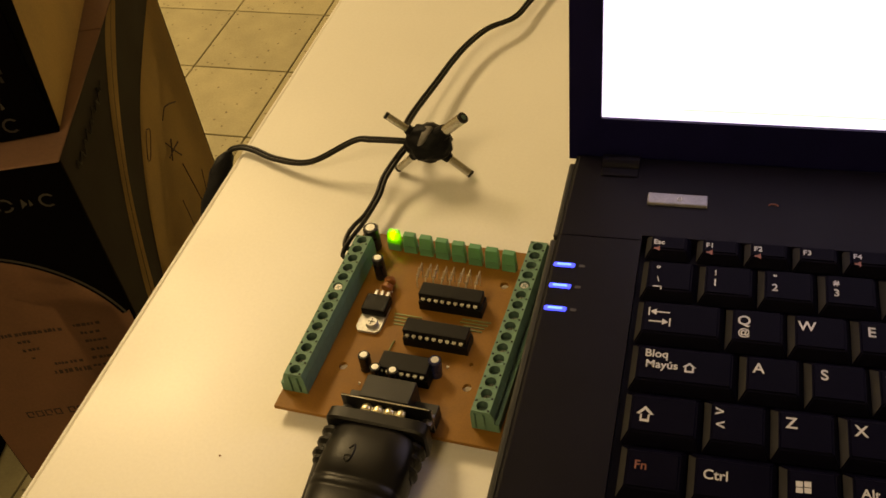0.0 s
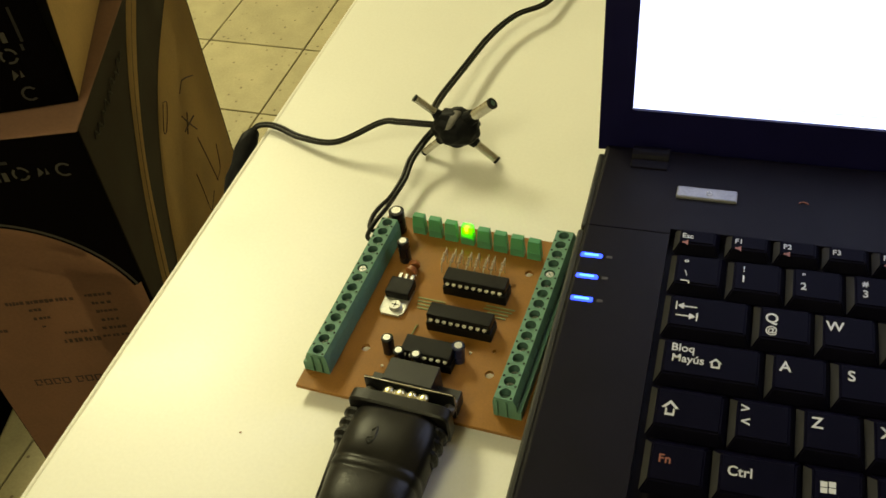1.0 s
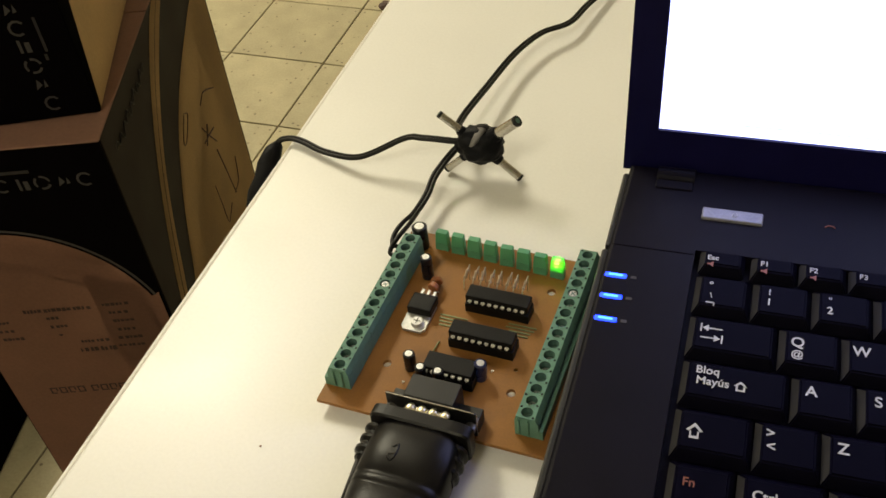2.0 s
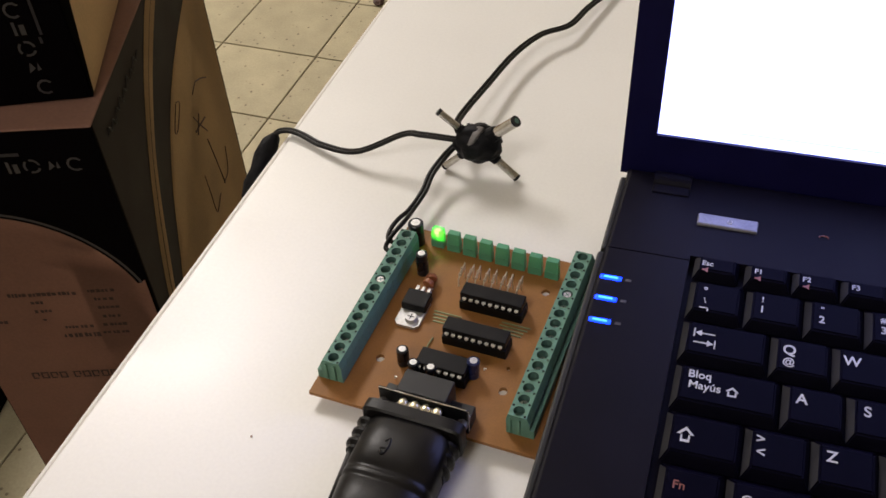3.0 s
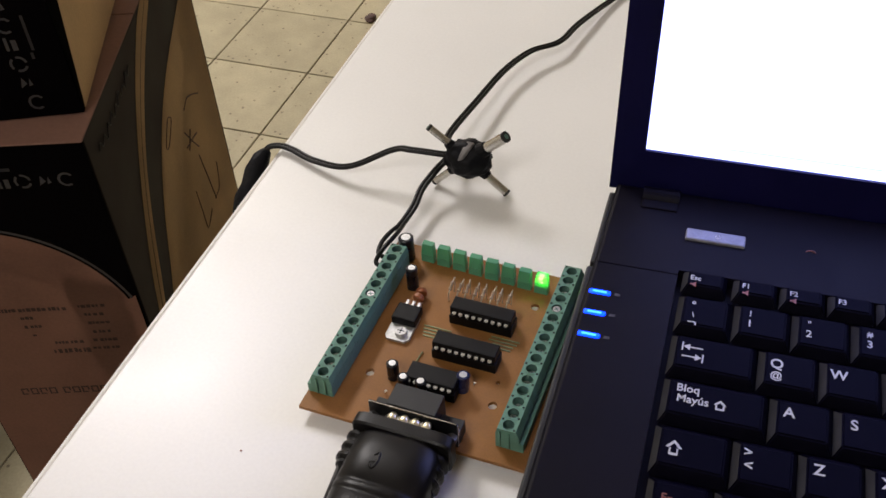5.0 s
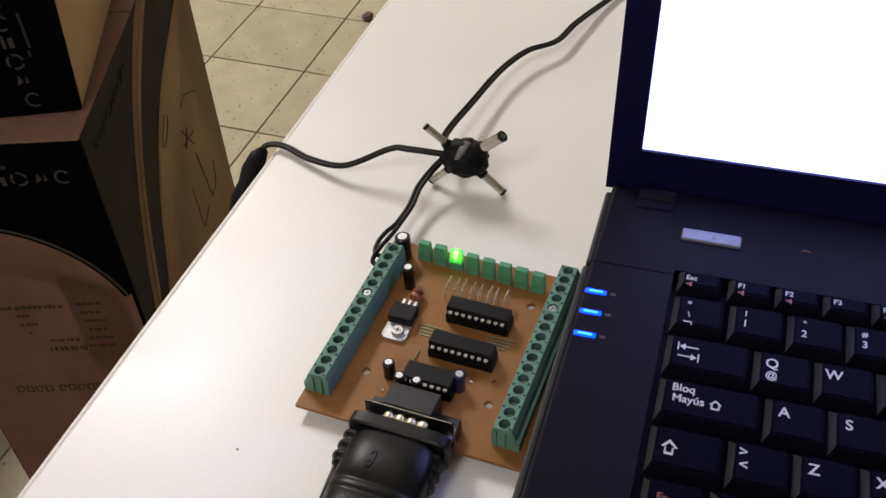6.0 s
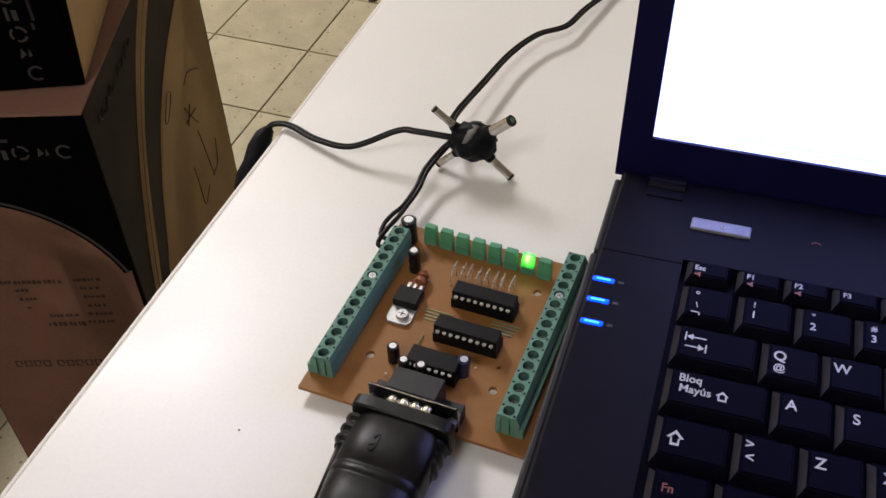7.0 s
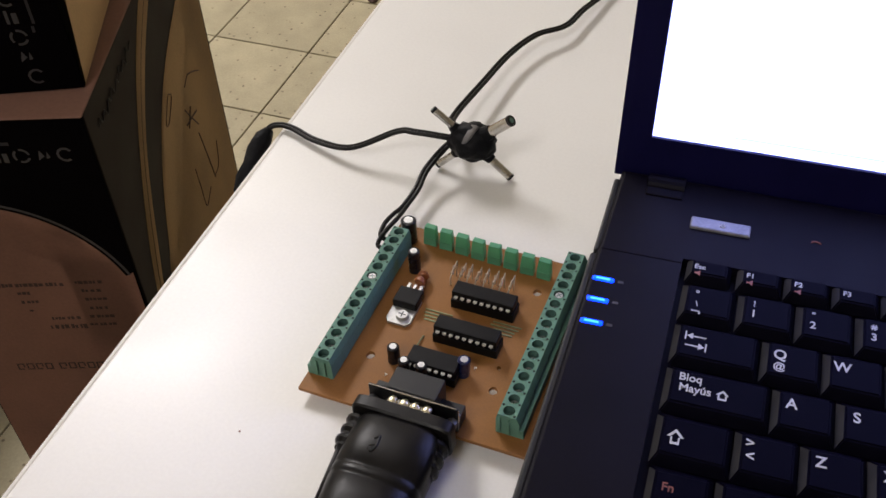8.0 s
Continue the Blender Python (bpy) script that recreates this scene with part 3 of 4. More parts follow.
plug = thing("serial_plug", (0, 0, T), "black moulded serial cable plug with ribbed thumb screws", "cable plug")
bm = bmesh.new()
Y = -0.0132
loft(bm, [(Y, 0.0380, 0.0118, 0.0186, 0.0070), (Y - 0.0006, 0.0380, 0.0118, 0.0192, 0.0076), (Y - 0.0046, 0.0380, 0.0118, 0.0193, 0.0077), (Y - 0.0053, 0.0380, 0.0118, 0.0187, 0.0071)], 40, 7)
part("flange", bm, M_HOOD, plug, "thick front rim", smooth=False)
bm = bmesh.new()
loft(bm, [(Y - 0.0050, 0.0385, 0.0113, 0.0150, 0.0072), (Y - 0.0075, 0.0385, 0.0113, 0.0162, 0.0082), (Y - 0.014, 0.0388, 0.0112, 0.0168, 0.0090), (Y - 0.026, 0.0390, 0.0112, 0.0166, 0.0095),
          (Y - 0.0267, 0.0390, 0.0112, 0.0161, 0.0091), (Y - 0.0274, 0.0390, 0.0112, 0.0166, 0.0095), (Y - 0.0300, 0.0390, 0.0112, 0.0164, 0.0095), (Y - 0.0307, 0.0390, 0.0112, 0.0159, 0.0091), (Y - 0.0314, 0.0390, 0.0112, 0.0163, 0.0095),
          (Y - 0.044, 0.0392, 0.0110, 0.0150, 0.0092), (Y - 0.052, 0.0394, 0.0106, 0.0110, 0.0080), (Y - 0.056, 0.0395, 0.0100, 0.0062, 0.0062), (Y - 0.078, 0.0398, 0.0085, 0.0048, 0.0048)], 36, 3.2)
part("hood", bm, M_HOOD, plug, "moulded hood", smooth=True)
for x, s in ((0.0222, 1), (0.0526, -1)):
    bm = bmesh.new()
    ys = [Y - 0.0058 - 0.0011 * k for k in range(13)]
    loft(bm, [(y, x, 0.0112, (0.0036, 0.0046, 0.0046, 0.0036)[k % 4], (0.0040, 0.0052, 0.0052, 0.0040)[k % 4]) for k, y in enumerate(ys)], 18, 2.2)
    part("thumb_screw", bm, M_HOOD, plug, "ribbed black thumb screw", smooth=False)
    bm = bmesh.new()
    rod(bm, (x + s * 0.0012, Y - 0.018, 0.0112), (x + s * 0.0030, Y - 0.040, 0.0112), 0.0042, 14, 0.0036)
    part("side_rail", bm, M_HOOD, plug, smooth=True)
# raised mark on the hood
bm = bmesh.new()
tube(bm, spline([(0.0338, Y - 0.0165, 0.0200), (0.0352, Y - 0.0150, 0.0200), (0.0358, Y - 0.0185, 0.0202), (0.0350, Y - 0.0215, 0.0204), (0.0336, Y - 0.0205, 0.0203)], 5), 0.0005, 8)
tube(bm, spline([(0.0332, Y - 0.0195, 0.0202), (0.0345, Y - 0.0190, 0.0203), (0.0356, Y - 0.0188, 0.0202)], 4), 0.0004, 8)
part("raised_mark", bm, M_HOOD, plug, "small raised mark", smooth=True)
bm = bmesh.new()
tube(bm, spline([(0.0398, Y - 0.076, 0.0085), (0.0402, -0.13, 0.0060), (0.043, -0.20, 0.0042), (0.040, -0.30, 0.0040), (0.02, -0.42, 0.0040), (-0.02, -0.53, 0.0040)], 10), 0.0038, 12)
part("cable", bm, M_RUBBER, plug, "round black cable", smooth=True)

to_size(plug, 0.917, 0.975, 1.0, keep=("cable",), shift=(0.0021, -0.0004, 0))

# ---- four-way adaptor plug with its wires ----
adaptor = thing("adaptor_plug", (0.0076, 0.1275, T), "black taped four-way barrel plug adaptor standing on its tips", "adaptor plug")
CEN = Vector((0, 0, 0.0185))
bm = bmesh.new()
bmesh.ops.create_icosphere(bm, subdivisions=4, radius=1.0)
for v in bm.verts:
    p = v.co.copy()
    lump = 1 + 0.16 * noise.noise(p * 2.1 + Vector((3, 1, 2))) + 0.07 * noise.noise(p * 5.5)
    v.co = CEN + Vector((p.x * 0.0112, p.y * 0.0086, p.z * 0.0094)) * lump
part("taped_body", bm, M_TAPE, adaptor, "lumpy black insulating tape", smooth=True)
for (tip, r, lab) in (((0.0180, 0.0005, 0.0355), 0.0026, "wide"), ((0.0185, -0.0005, 0.0020), 0.0019, "slim"), ((-0.0182, -0.0012, 0.0340), 0.0017, "slim"), ((-0.0165, -0.0025, 0.0019), 0.0017, "slim")):
    tip = Vector(tip)
    d = (tip - CEN).normalized()
    bm = bmesh.new()
    rod(bm, CEN + d * 0.005, tip - d * 0.0012, r, 18)
    barrel = part("barrel_tip", bm, M_NICKEL, adaptor, f"{lab} nickel barrel tip", smooth=False)
    bm = bmesh.new()
    rod(bm, tip - d * 0.0012, tip, r * 1.02, 18)
    part("end_ring", bm, M_BLACK, barrel, "black end ring")
    # The bore is a shade-toned disc on a solid tip.
    bm = bmesh.new()
    rod(bm, tip - d * 0.0001, tip + d * 0.0001, r * 0.5, 12)
    part("bore", bm, M_HOLE_SHADE, barrel)
    bm = bmesh.new()
    rod(bm, CEN + d * 0.0085, CEN + d * 0.0122, r * 1.55, 14, r * 1.25)
    part("collar", bm, M_TAPE, barrel, "taped collar")
bm = bmesh.new()
loft(bm, [(-0.0078, -0.0016, 0.0225, 0.0007, 0.0009), (-0.0062, -0.0004, 0.0250, 0.0013, 0.0012), (-0.0030, 0.0006, 0.0266, 0.0018, 0.0013), (0.0005, 0.0010, 0.0272, 0.0020, 0.0012)], 12, 3)
part("tape_gap", bm, material("grey_plastic", (0.16, 0.15, 0.15), 0.4, vary=0.15, scale=200), adaptor, "bare grey plastic between the tape", smooth=True)


to_size(adaptor, 0.957, 0.95, 0.90)


def twin_cable(name, label, pts):
    """A flat two-core wire."""
    ob = thing(name, (0, 0, 0), label, "cable", "adaptor wires")
    line = spline(pts, 10)
    for side in (-0.00085, 0.00085):
        part("core", tube(bmesh.new(), line, 0.00092, 10, side), M_RUBBER, ob, smooth=True)
    return ob


HUB = Vector((0.0015, 0.1292, T + 0.0157))
twin_cable("supply_wire", "flat black two-core wire running off across the table", [HUB, (-0.0057, 0.1368, T + 0.0152), (-0.0082, 0.1484, T + 0.0134), (-0.0063, 0.1763, T + 0.0112), (-0.0029, 0.207, T + 0.0098), (0.004, 0.2288, T + 0.009), (0.0148, 0.244, T + 0.0076), (0.0201, 0.2695, T + 0.0063), (0.036, 0.322, T + 0.0022), (0.0951, 0.4663, T + 0.0015), (0.14, 0.62, T + 0.0015)])
edge_wire = twin_cable("edge_wire", "flat black two-core wire running over the table edge", [HUB, (-0.0036, 0.1255, T + 0.0179), (-0.0168, 0.1232, T + 0.0188), (-0.0262, 0.1235, T + 0.0166), (-0.0463, 0.1172, T + 0.0072), (-0.0658, 0.1205, T + 0.0036), (-0.0798, 0.1255, T + 0.0031), (-0.0876, 0.1267, T + 0.0026), (-0.0931, 0.1247, T + 0.0008), (-0.0973, 0.1204, T - 0.0072), (-0.0981, 0.1105, T - 0.0197), (-0.0977, 0.1019, T - 0.0322)])
bm = bmesh.new()
loft(bm, [(0.1243, -0.0935, T - 0.0009, 0.0025, 0.0026), (0.1205, -0.0948, T - 0.0032, 0.0044, 0.0042), (0.1142, -0.0953, T - 0.0064, 0.0050, 0.0050), (0.1080, -0.0948, T - 0.0098, 0.0044, 0.0046), (0.1012, -0.0948, T - 0.0133, 0.0052, 0.0052), (0.0955, -0.0943, T - 0.0175, 0.0045, 0.0046), (0.0920, -0.0940, T - 0.0207, 0.0026, 0.0028)], 16, 2.2)
for v in bm.verts:
    v.co += Vector((0.0007, 0.0, 0.0009)) * noise.noise(v.co * 260)
part("taped_joint", bm, M_TAPE, edge_wire, "thick taped joint hanging at the table edge", smooth=True)
bm = bmesh.new()
tube(bm, spline([(-0.0975, 0.093, T - 0.0220), (-0.101, 0.084, T - 0.05), (-0.104, 0.082, T - 0.2), (-0.11, 0.09, 0.25), (-0.12, 0.12, FLOOR + 0.004), (-0.10, 0.4, FLOOR + 0.003)], 10), 0.0016, 8)
part("core", bm, M_RUBBER, edge_wire, smooth=True)

board_wire = thing("board_wire", (0, 0, 0), "black two-core wire into the green terminals", "cable", "adaptor wires")
common = [HUB, (-0.0034, 0.1257, T + 0.0134), (-0.0071, 0.1105, T + 0.0107), (-0.0068, 0.0992, T + 0.009), (-0.0078, 0.0878, T + 0.0081)]
ends = ([(-0.01, 0.0804, T + 0.009), (-0.0108, 0.0739, T + 0.009), (-0.0096, 0.068, T + 0.0085), (-0.0048, 0.0665, T + 0.0085)],
        [(-0.0063, 0.0781, T + 0.0107), (-0.0078, 0.0691, T + 0.0107), (-0.0085, 0.0629, T + 0.0088), (-0.0048, 0.0614, T + 0.0085)])
for k, tail in enumerate(ends):
    side = Vector((0.0008 if k else -0.0008, 0, 0))
    bm = bmesh.new()
    tube(bm, spline([Vector(p) + side for p in common] + tail, 10), 0.00095, 10)
    part("core", bm, M_RUBBER, board_wire, smooth=True)

# ---- laptop ----
# Its own space: x along the keyboard, y towards the hinge, z up from the table.
laptop = thing("laptop", (0.0733, 0.1108, T), "open black laptop with Spanish keyboard and white screen", "laptop", turn=4.1)
LW, LD, DECK = 0.335, 0.245, 0.0280
bm = bmesh.new()
box(bm, (-0.0006, -LD, 0.0030), (LW, 0.0040, 0.0235), 0.0035, 3)
part("base", bm, M_LAPTOP, laptop, "thin black lower case")
WELL = (0.0345, -0.1530, 0.312, -0.0405)
bm = bmesh.new()
plate(bm, [(-0.0012, -LD + 0.003), (LW - 0.002, -LD + 0.003), (LW - 0.002, 0.0040), (0.0024, 0.0040)], [rect(*WELL)], 0.0238, DECK)
outer = [e for e in bm.edges if all(v.co.z > DECK - 1e-5 and (v.co.x < 0.0035 or v.co.x > LW - 0.003 or v.co.y < -LD + 0.004) for v in e.verts) and len(e.link_faces) == 2 and any(abs(f.normal.z) < 0.5 for f in e.link_faces)]
bmesh.ops.bevel(bm, geom=outer, offset=0.0020, segments=3, affect="EDGES", profile=0.5)
part("deck", bm, M_LAPTOP, laptop, "matt black palm rest and keyboard surround")
bm = bmesh.new()
box(bm, (-0.0006, -LD + 0.002, 0.0185), (0.0026, -0.0437, 0.0262), 0.0009)
for v in bm.verts:
    v.co.x += 0.012 * (v.co.y + 0.0437)
part("side_trim", bm, M_BLACK, laptop, "glossy side trim")
bm = bmesh.new()
box(bm, (0.0002, -0.0428, 0.0185), (0.0030, -0.0006, 0.0268), 0.0009)
part("side_trim", bm, M_BLACK, laptop, "glossy side trim")
bm = bmesh.new()
box(bm, (0.0030, -0.0431, DECK), (0.0345, -0.0428, DECK + 0.0001))
part("seam", bm, M_PRINT, laptop, "fine seam in the case")
for x, y in ((0.03, -0.02), (0.30, -0.02), (0.03, -0.22), (0.30, -0.22)):
    bm = bmesh.new()
    rod(bm, (x, y, 0), (x, y, 0.0035), 0.006, 16)
    part("foot", bm, M_RUBBER, laptop)

# power button and lights
bm = bmesh.new()
box(bm, (0.0345, -0.0238, DECK - 0.0006), (0.0578, -0.0176, DECK + 0.0010), 0.0006)
power = part("power_button", bm, M_PWR, laptop, "long silver power button")
bm = bmesh.new()
tube(bm, [Vector((0.0470 + 0.0009 * math.cos(a), -0.0207 + 0.0009 * math.sin(a), DECK + 0.0011)) for a in (math.pi * (0.65 + 1.7 * k / 12) for k in range(13))], 0.00016, 6)
part("power_mark", bm, M_LEGEND, power, "round power mark")
bm = bmesh.new()
tube(bm, [Vector((0.0826 + 0.0017 * math.cos(a), -0.0200 + 0.0010 * math.sin(a), DECK + 0.0001)) for a in (math.pi * k / 8 for k in range(9))], 0.0003, 6)
part("lamp_mark", bm, M_RED, laptop, "dim red lamp mark")
for y in (-0.0585, -0.0688, -0.0795):
    bm = bmesh.new()
    box(bm, (0.0030, y - 0.0014, DECK - 0.0010), (0.0117, y + 0.0014, DECK + 0.0003), 0.0009, 3)
    bar = part("indicator", bm, M_BLUE, laptop, "lit blue indicator bar")
    bm = bmesh.new()
    box(bm, (0.0046, y - 0.0005, DECK), (0.0100, y + 0.0005, DECK + 0.0005), 0.0002)
    part("core", bm, M_BLUECORE, bar, "brighter middle of the bar")
    bm = bmesh.new()
    box(bm, (0.0128, y - 0.0006, DECK), (0.0150, y + 0.0006, DECK + 0.0001))
    part("indicator_mark", bm, M_INK, laptop)


# keyboard
CAP_H = 0.0034


def keycap(w, d):
    """A cap with sloping skirts, its front-left foot at the origin."""
    h = CAP_H
    bm = bmesh.new()
    lo = [bm.verts.new((x, y, 0)) for x, y in rect(0, 0, w, d)]
    x0, y0, x1, y1 = 0.0024, 0.0026, w - 0.0020, d - 0.0036
    hi = [bm.verts.new((x, y, h)) for x, y in rect(x0, y0, x1, y1)]
    # Only the left skirt takes the paler tone, as if lit from that side.
    for i in range(4):
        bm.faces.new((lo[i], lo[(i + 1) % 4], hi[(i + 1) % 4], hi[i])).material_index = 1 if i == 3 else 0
    bm.faces.new(hi)
    bm.faces.new(lo[::-1])
    bmesh.ops.bevel(bm, geom=[e for e in bm.edges if any(v.co.z > h - 1e-6 for v in e.verts)], offset=0.0005, segments=2, affect="EDGES")
    return mesh_of("key", bm, [M_KEY, M_SKIRT_LIT])


CAPS = {}


def key(x, top, w, d, marks=(), extra=None):
    name = (round(w, 5), round(d, 5))
    if name not in CAPS:
        CAPS[name] = keycap(w, d)
    ob = part("key", CAPS[name], None, laptop, place=pose(x, top - d + 0.0030, 0.0267))
    for text, size, dx, dy, mat in marks:
        me = letters(text, size)
        me.materials.clear()
        me.materials.append(mat)
        part("legend", me, None, ob, place=pose(dx - 0.0015, d - dy - 0.0030, CAP_H + 0.00006))
    if extra:
        for bm, mat in extra:
            part("legend", mesh_of("legend", bm, mat), None, ob, place=pose(-0.0015, d - 0.0030, CAP_H + 0.00004))
    return ob


def bars(*rows):
    bm = bmesh.new()
    for x0, y0, x1, y1 in rows:
        box(bm, (x0, y0, 0), (x1, y1, 0.00005))
    return bm


def flat(*polys):
    bm = bmesh.new()
    for poly in polys:
        bm.faces.new([bm.verts.new((x, y, 0.00004)) for x, y in poly])
    return bm


def outline(poly, w):
    bm = bmesh.new()
    cx, cy = sum(p[0] for p in poly) / len(poly), sum(p[1] for p in poly) / len(poly)
    a = [bm.verts.new((x, y, 0.00004)) for x, y in poly]
    b = [bm.verts.new((cx + (x - cx) * w, cy + (y - cy) * w, 0.00004)) for x, y in poly]
    for i in range(len(a)):
        bm.faces.new((a[i], a[(i + 1) % len(a)], b[(i + 1) % len(b)], b[i]))
    return bm


W_, R_ = M_LEGEND, M_RED
PITCH = 0.0206
speaker = lambda x: [(flat([(x - 0.0012, -0.0064), (x - 0.0003, -0.0064), (x + 0.0010, -0.0054), (x + 0.0010, -0.0082), (x - 0.0003, -0.0072), (x - 0.0012, -0.0072)]), R_)]
# function row
FT = -0.0420
key(0.0365, FT, 0.0168, 0.0122, [("Esc", 0.0032, 0.0064, 0.0036, W_)], speaker(0.0058))
for k, name in enumerate(("F1", "F2", "F3", "F4")):
    key(0.0553 + k * 0.0172, FT, 0.0165, 0.0122, [(name, 0.0032, 0.0062, 0.0034, W_)], speaker(0.0062) if k in (0, 1, 3) else None)
for k in range(10):
    key(0.0553 + (k + 4) * 0.0172, FT, 0.0165, 0.0122)
# number row
NT = -0.0548
key(0.0365, NT, 0.0198, 0.0188, [("º", 0.0042, 0.0073, 0.0042, W_), ("\\", 0.0034, 0.0076, 0.0090, W_)], [(bars((0.0060, -0.0126, 0.0092, -0.0121), (0.0087, -0.0136, 0.0092, -0.0121)), W_)])
for k, (a, b) in enumerate((("!", "1"), ('"', "2"), ("#", "3"), ("$", "4"))):
    key(0.0570 + k * 0.0206, NT, 0.0202, 0.0188, [(a, 0.0036, 0.0072, 0.0038, W_), (b, 0.0044, 0.0072, 0.0084, W_)])
for k in range(8):
    key(0.0570 + (k + 4) * 0.0206, NT, 0.0202, 0.0188)
# tab row
QT = -0.0740
arrows = flat([(0.0062, -0.0048), (0.0084, -0.0034), (0.0084, -0.0062)], [(0.0128, -0.0090), (0.0106, -0.0076), (0.0106, -0.0104)])
tabs = bars((0.0084, -0.00505, 0.0130, -0.00455), (0.0056, -0.0066, 0.0061, -0.0030), (0.0060, -0.00925, 0.0107, -0.00875), (0.0130, -0.0108, 0.0135, -0.0072))
key(0.0366, QT, 0.0302, 0.0191, (), [(arrows, W_), (tabs, W_)])
for k, c in enumerate("QWERT"):
    key(0.0673 + k * PITCH, QT, 0.0204, 0.0191, [(c, 0.0056, 0.0075, 0.0052, W_)] + ([("@", 0.0040, 0.0075, 0.0102, W_)] if c == "Q" else []))
for k in range(6):
    key(0.0673 + (k + 5) * PITCH, QT, 0.0204, 0.0191)
# caps lock row
AT = -0.0935
lock = outline([(0.0188, -0.0076), (0.0210, -0.0056), (0.0232, -0.0076), (0.0225, -0.0076), (0.0225, -0.0096), (0.0195, -0.0096), (0.0195, -0.0076)], 0.6)
key(0.0368, AT, 0.0352, 0.0193, [("Bloq", 0.0043, 0.0099, 0.0033, W_), ("Mayús", 0.0043, 0.0119, 0.0076, W_)], [(lock, W_)])
for k, c in enumerate("ASDFG"):
    key(0.0725 + k * PITCH, AT, 0.0204, 0.0193, [(c, 0.0056, 0.0075, 0.0050, W_)])
for k in range(6):
    key(0.0725 + (k + 5) * PITCH, AT, 0.0204, 0.0193)
# shift row
ZT = -0.1132
shift = outline([(0.0056, -0.0076), (0.0084, -0.0046), (0.0112, -0.0076), (0.0099, -0.0076), (0.0099, -0.0104), (0.0069, -0.0104), (0.0069, -0.0076)], 0.62)
key(0.0368, ZT, 0.0250, 0.0196, (), [(shift, W_)])
key(0.0622, ZT, 0.0204, 0.0196, [(">", 0.0052, 0.0062, 0.0036, W_), ("<", 0.0052, 0.0066, 0.0084, W_)])
for k, c in enumerate("ZXCVB"):
    key(0.0828 + k * PITCH, ZT, 0.0204, 0.0196, [(c, 0.0056, 0.0075, 0.0048, W_)])
for k in range(5):
    key(0.0828 + (k + 5) * PITCH, ZT, 0.0204, 0.0196)
# bottom row
BT = -0.1332
key(0.0375, BT, 0.0205, 0.0190, [("Fn", 0.0042, 0.0082, 0.0060, R_)])
key(0.0585, BT, 0.0265, 0.0190, [("Ctrl", 0.0046, 0.0098, 0.0062, W_)])
key(0.0855, BT, 0.0180, 0.0190, (), [(bars((0.0060, -0.0062, 0.0080, -0.0044), (0.0084, -0.0060, 0.0104, -0.0042), (0.0060, -0.0082, 0.0080, -0.0065), (0.0084, -0.0080, 0.0104, -0.0063)), W_)])
key(0.1040, BT, 0.0215, 0.0190, [("Alt", 0.0042, 0.0085, 0.0058, W_)])
key(0.1260, BT, 0.1050, 0.0190)
key(0.2315, BT, 0.0200, 0.0190)
key(0.2520, BT, 0.0200, 0.0190)

to_size(laptop, 0.925, 0.985, 1.077)

# lid
LID = pose(-0.0006, 0.0051, DECK * 1.077, -10.9, 0, 0)


def upright(bm):
    """Turn a plate drawn in x and y up into the lid's plane, its front towards the keyboard."""
    bmesh.ops.transform(bm, matrix=Matrix(((1, 0, 0, 0), (0, 0, -1, 0), (0, 1, 0, 0), (0, 0, 0, 1))), verts=bm.verts)
    return bm


S0, S1, S2, S3 = 0.0122, 0.0148, 0.2975, 0.2030
bm = bmesh.new()
plate(bm, rect(-0.0002, -0.0035, 0.3095, 0.2200), [rect(S0, S1, S2, S3)], -0.0030, 0.0)
lid = part("lid", upright(bm), M_BEZEL, laptop, "dark screen bezel", LID)
bm = bmesh.new()
box(bm, (-0.0002, -0.0035, -0.0090), (0.3095, 0.2200, -0.0031), 0.0020)
part("back_cover", upright(bm), M_LAPTOP, lid, "black lid back")
bm = bmesh.new()
box(bm, (S0 - 0.001, S1 - 0.001, -0.0028), (S2 + 0.001, S3 + 0.001, -0.0012))
part("screen", upright(bm), M_SCREEN, lid, "lit white screen")
bm = bmesh.new()
box(bm, (S0 + 0.03, S1 + 0.0042, -0.00115), (S2 - 0.002, S1 + 0.0047, -0.00105))
part("screen_line", upright(bm), M_LINE, lid, "pale blue line across the screen")
bm = bmesh.new()
plate(bm, rect(S0 - 0.0022, S1 - 0.0022, S2 + 0.0022, S3 + 0.0022), [rect(S0, S1, S2, S3)], 0.0, 0.0005)
part("inner_rim", upright(bm), M_BEZEL, lid, "raised inner rim")
DECK = DECK * 1.077
for x in (0.0133, 0.2700):
    bm = bmesh.new()
    rod(bm, (x, -0.0010, DECK - 0.0012), (x + 0.0140, -0.0010, DECK - 0.0012), 0.0042, 20)
    box(bm, (x, -0.0090, DECK - 0.003), (x + 0.0140, -0.0036, DECK + 0.0007), 0.0005)
    part("hinge", bm, M_LAPTOP, laptop, "stout black hinge cover")


bm = bmesh.new()
bmesh.ops.create_icosphere(bm, subdivisions=2, radius=0.00035)
for v in bm.verts:
    v.co = Vector((v.co.x * 1.3, v.co.y, v.co.z * 0.6 + 0.0003)) * (1 + 0.3 * noise.noise(v.co * 3000))
crumb = part("crumb", bm, M_ARCH, None, place=pose(-0.0192, -0.0306, T))
tagged(crumb, "tiny dark crumb lying on the white table", "crumb")

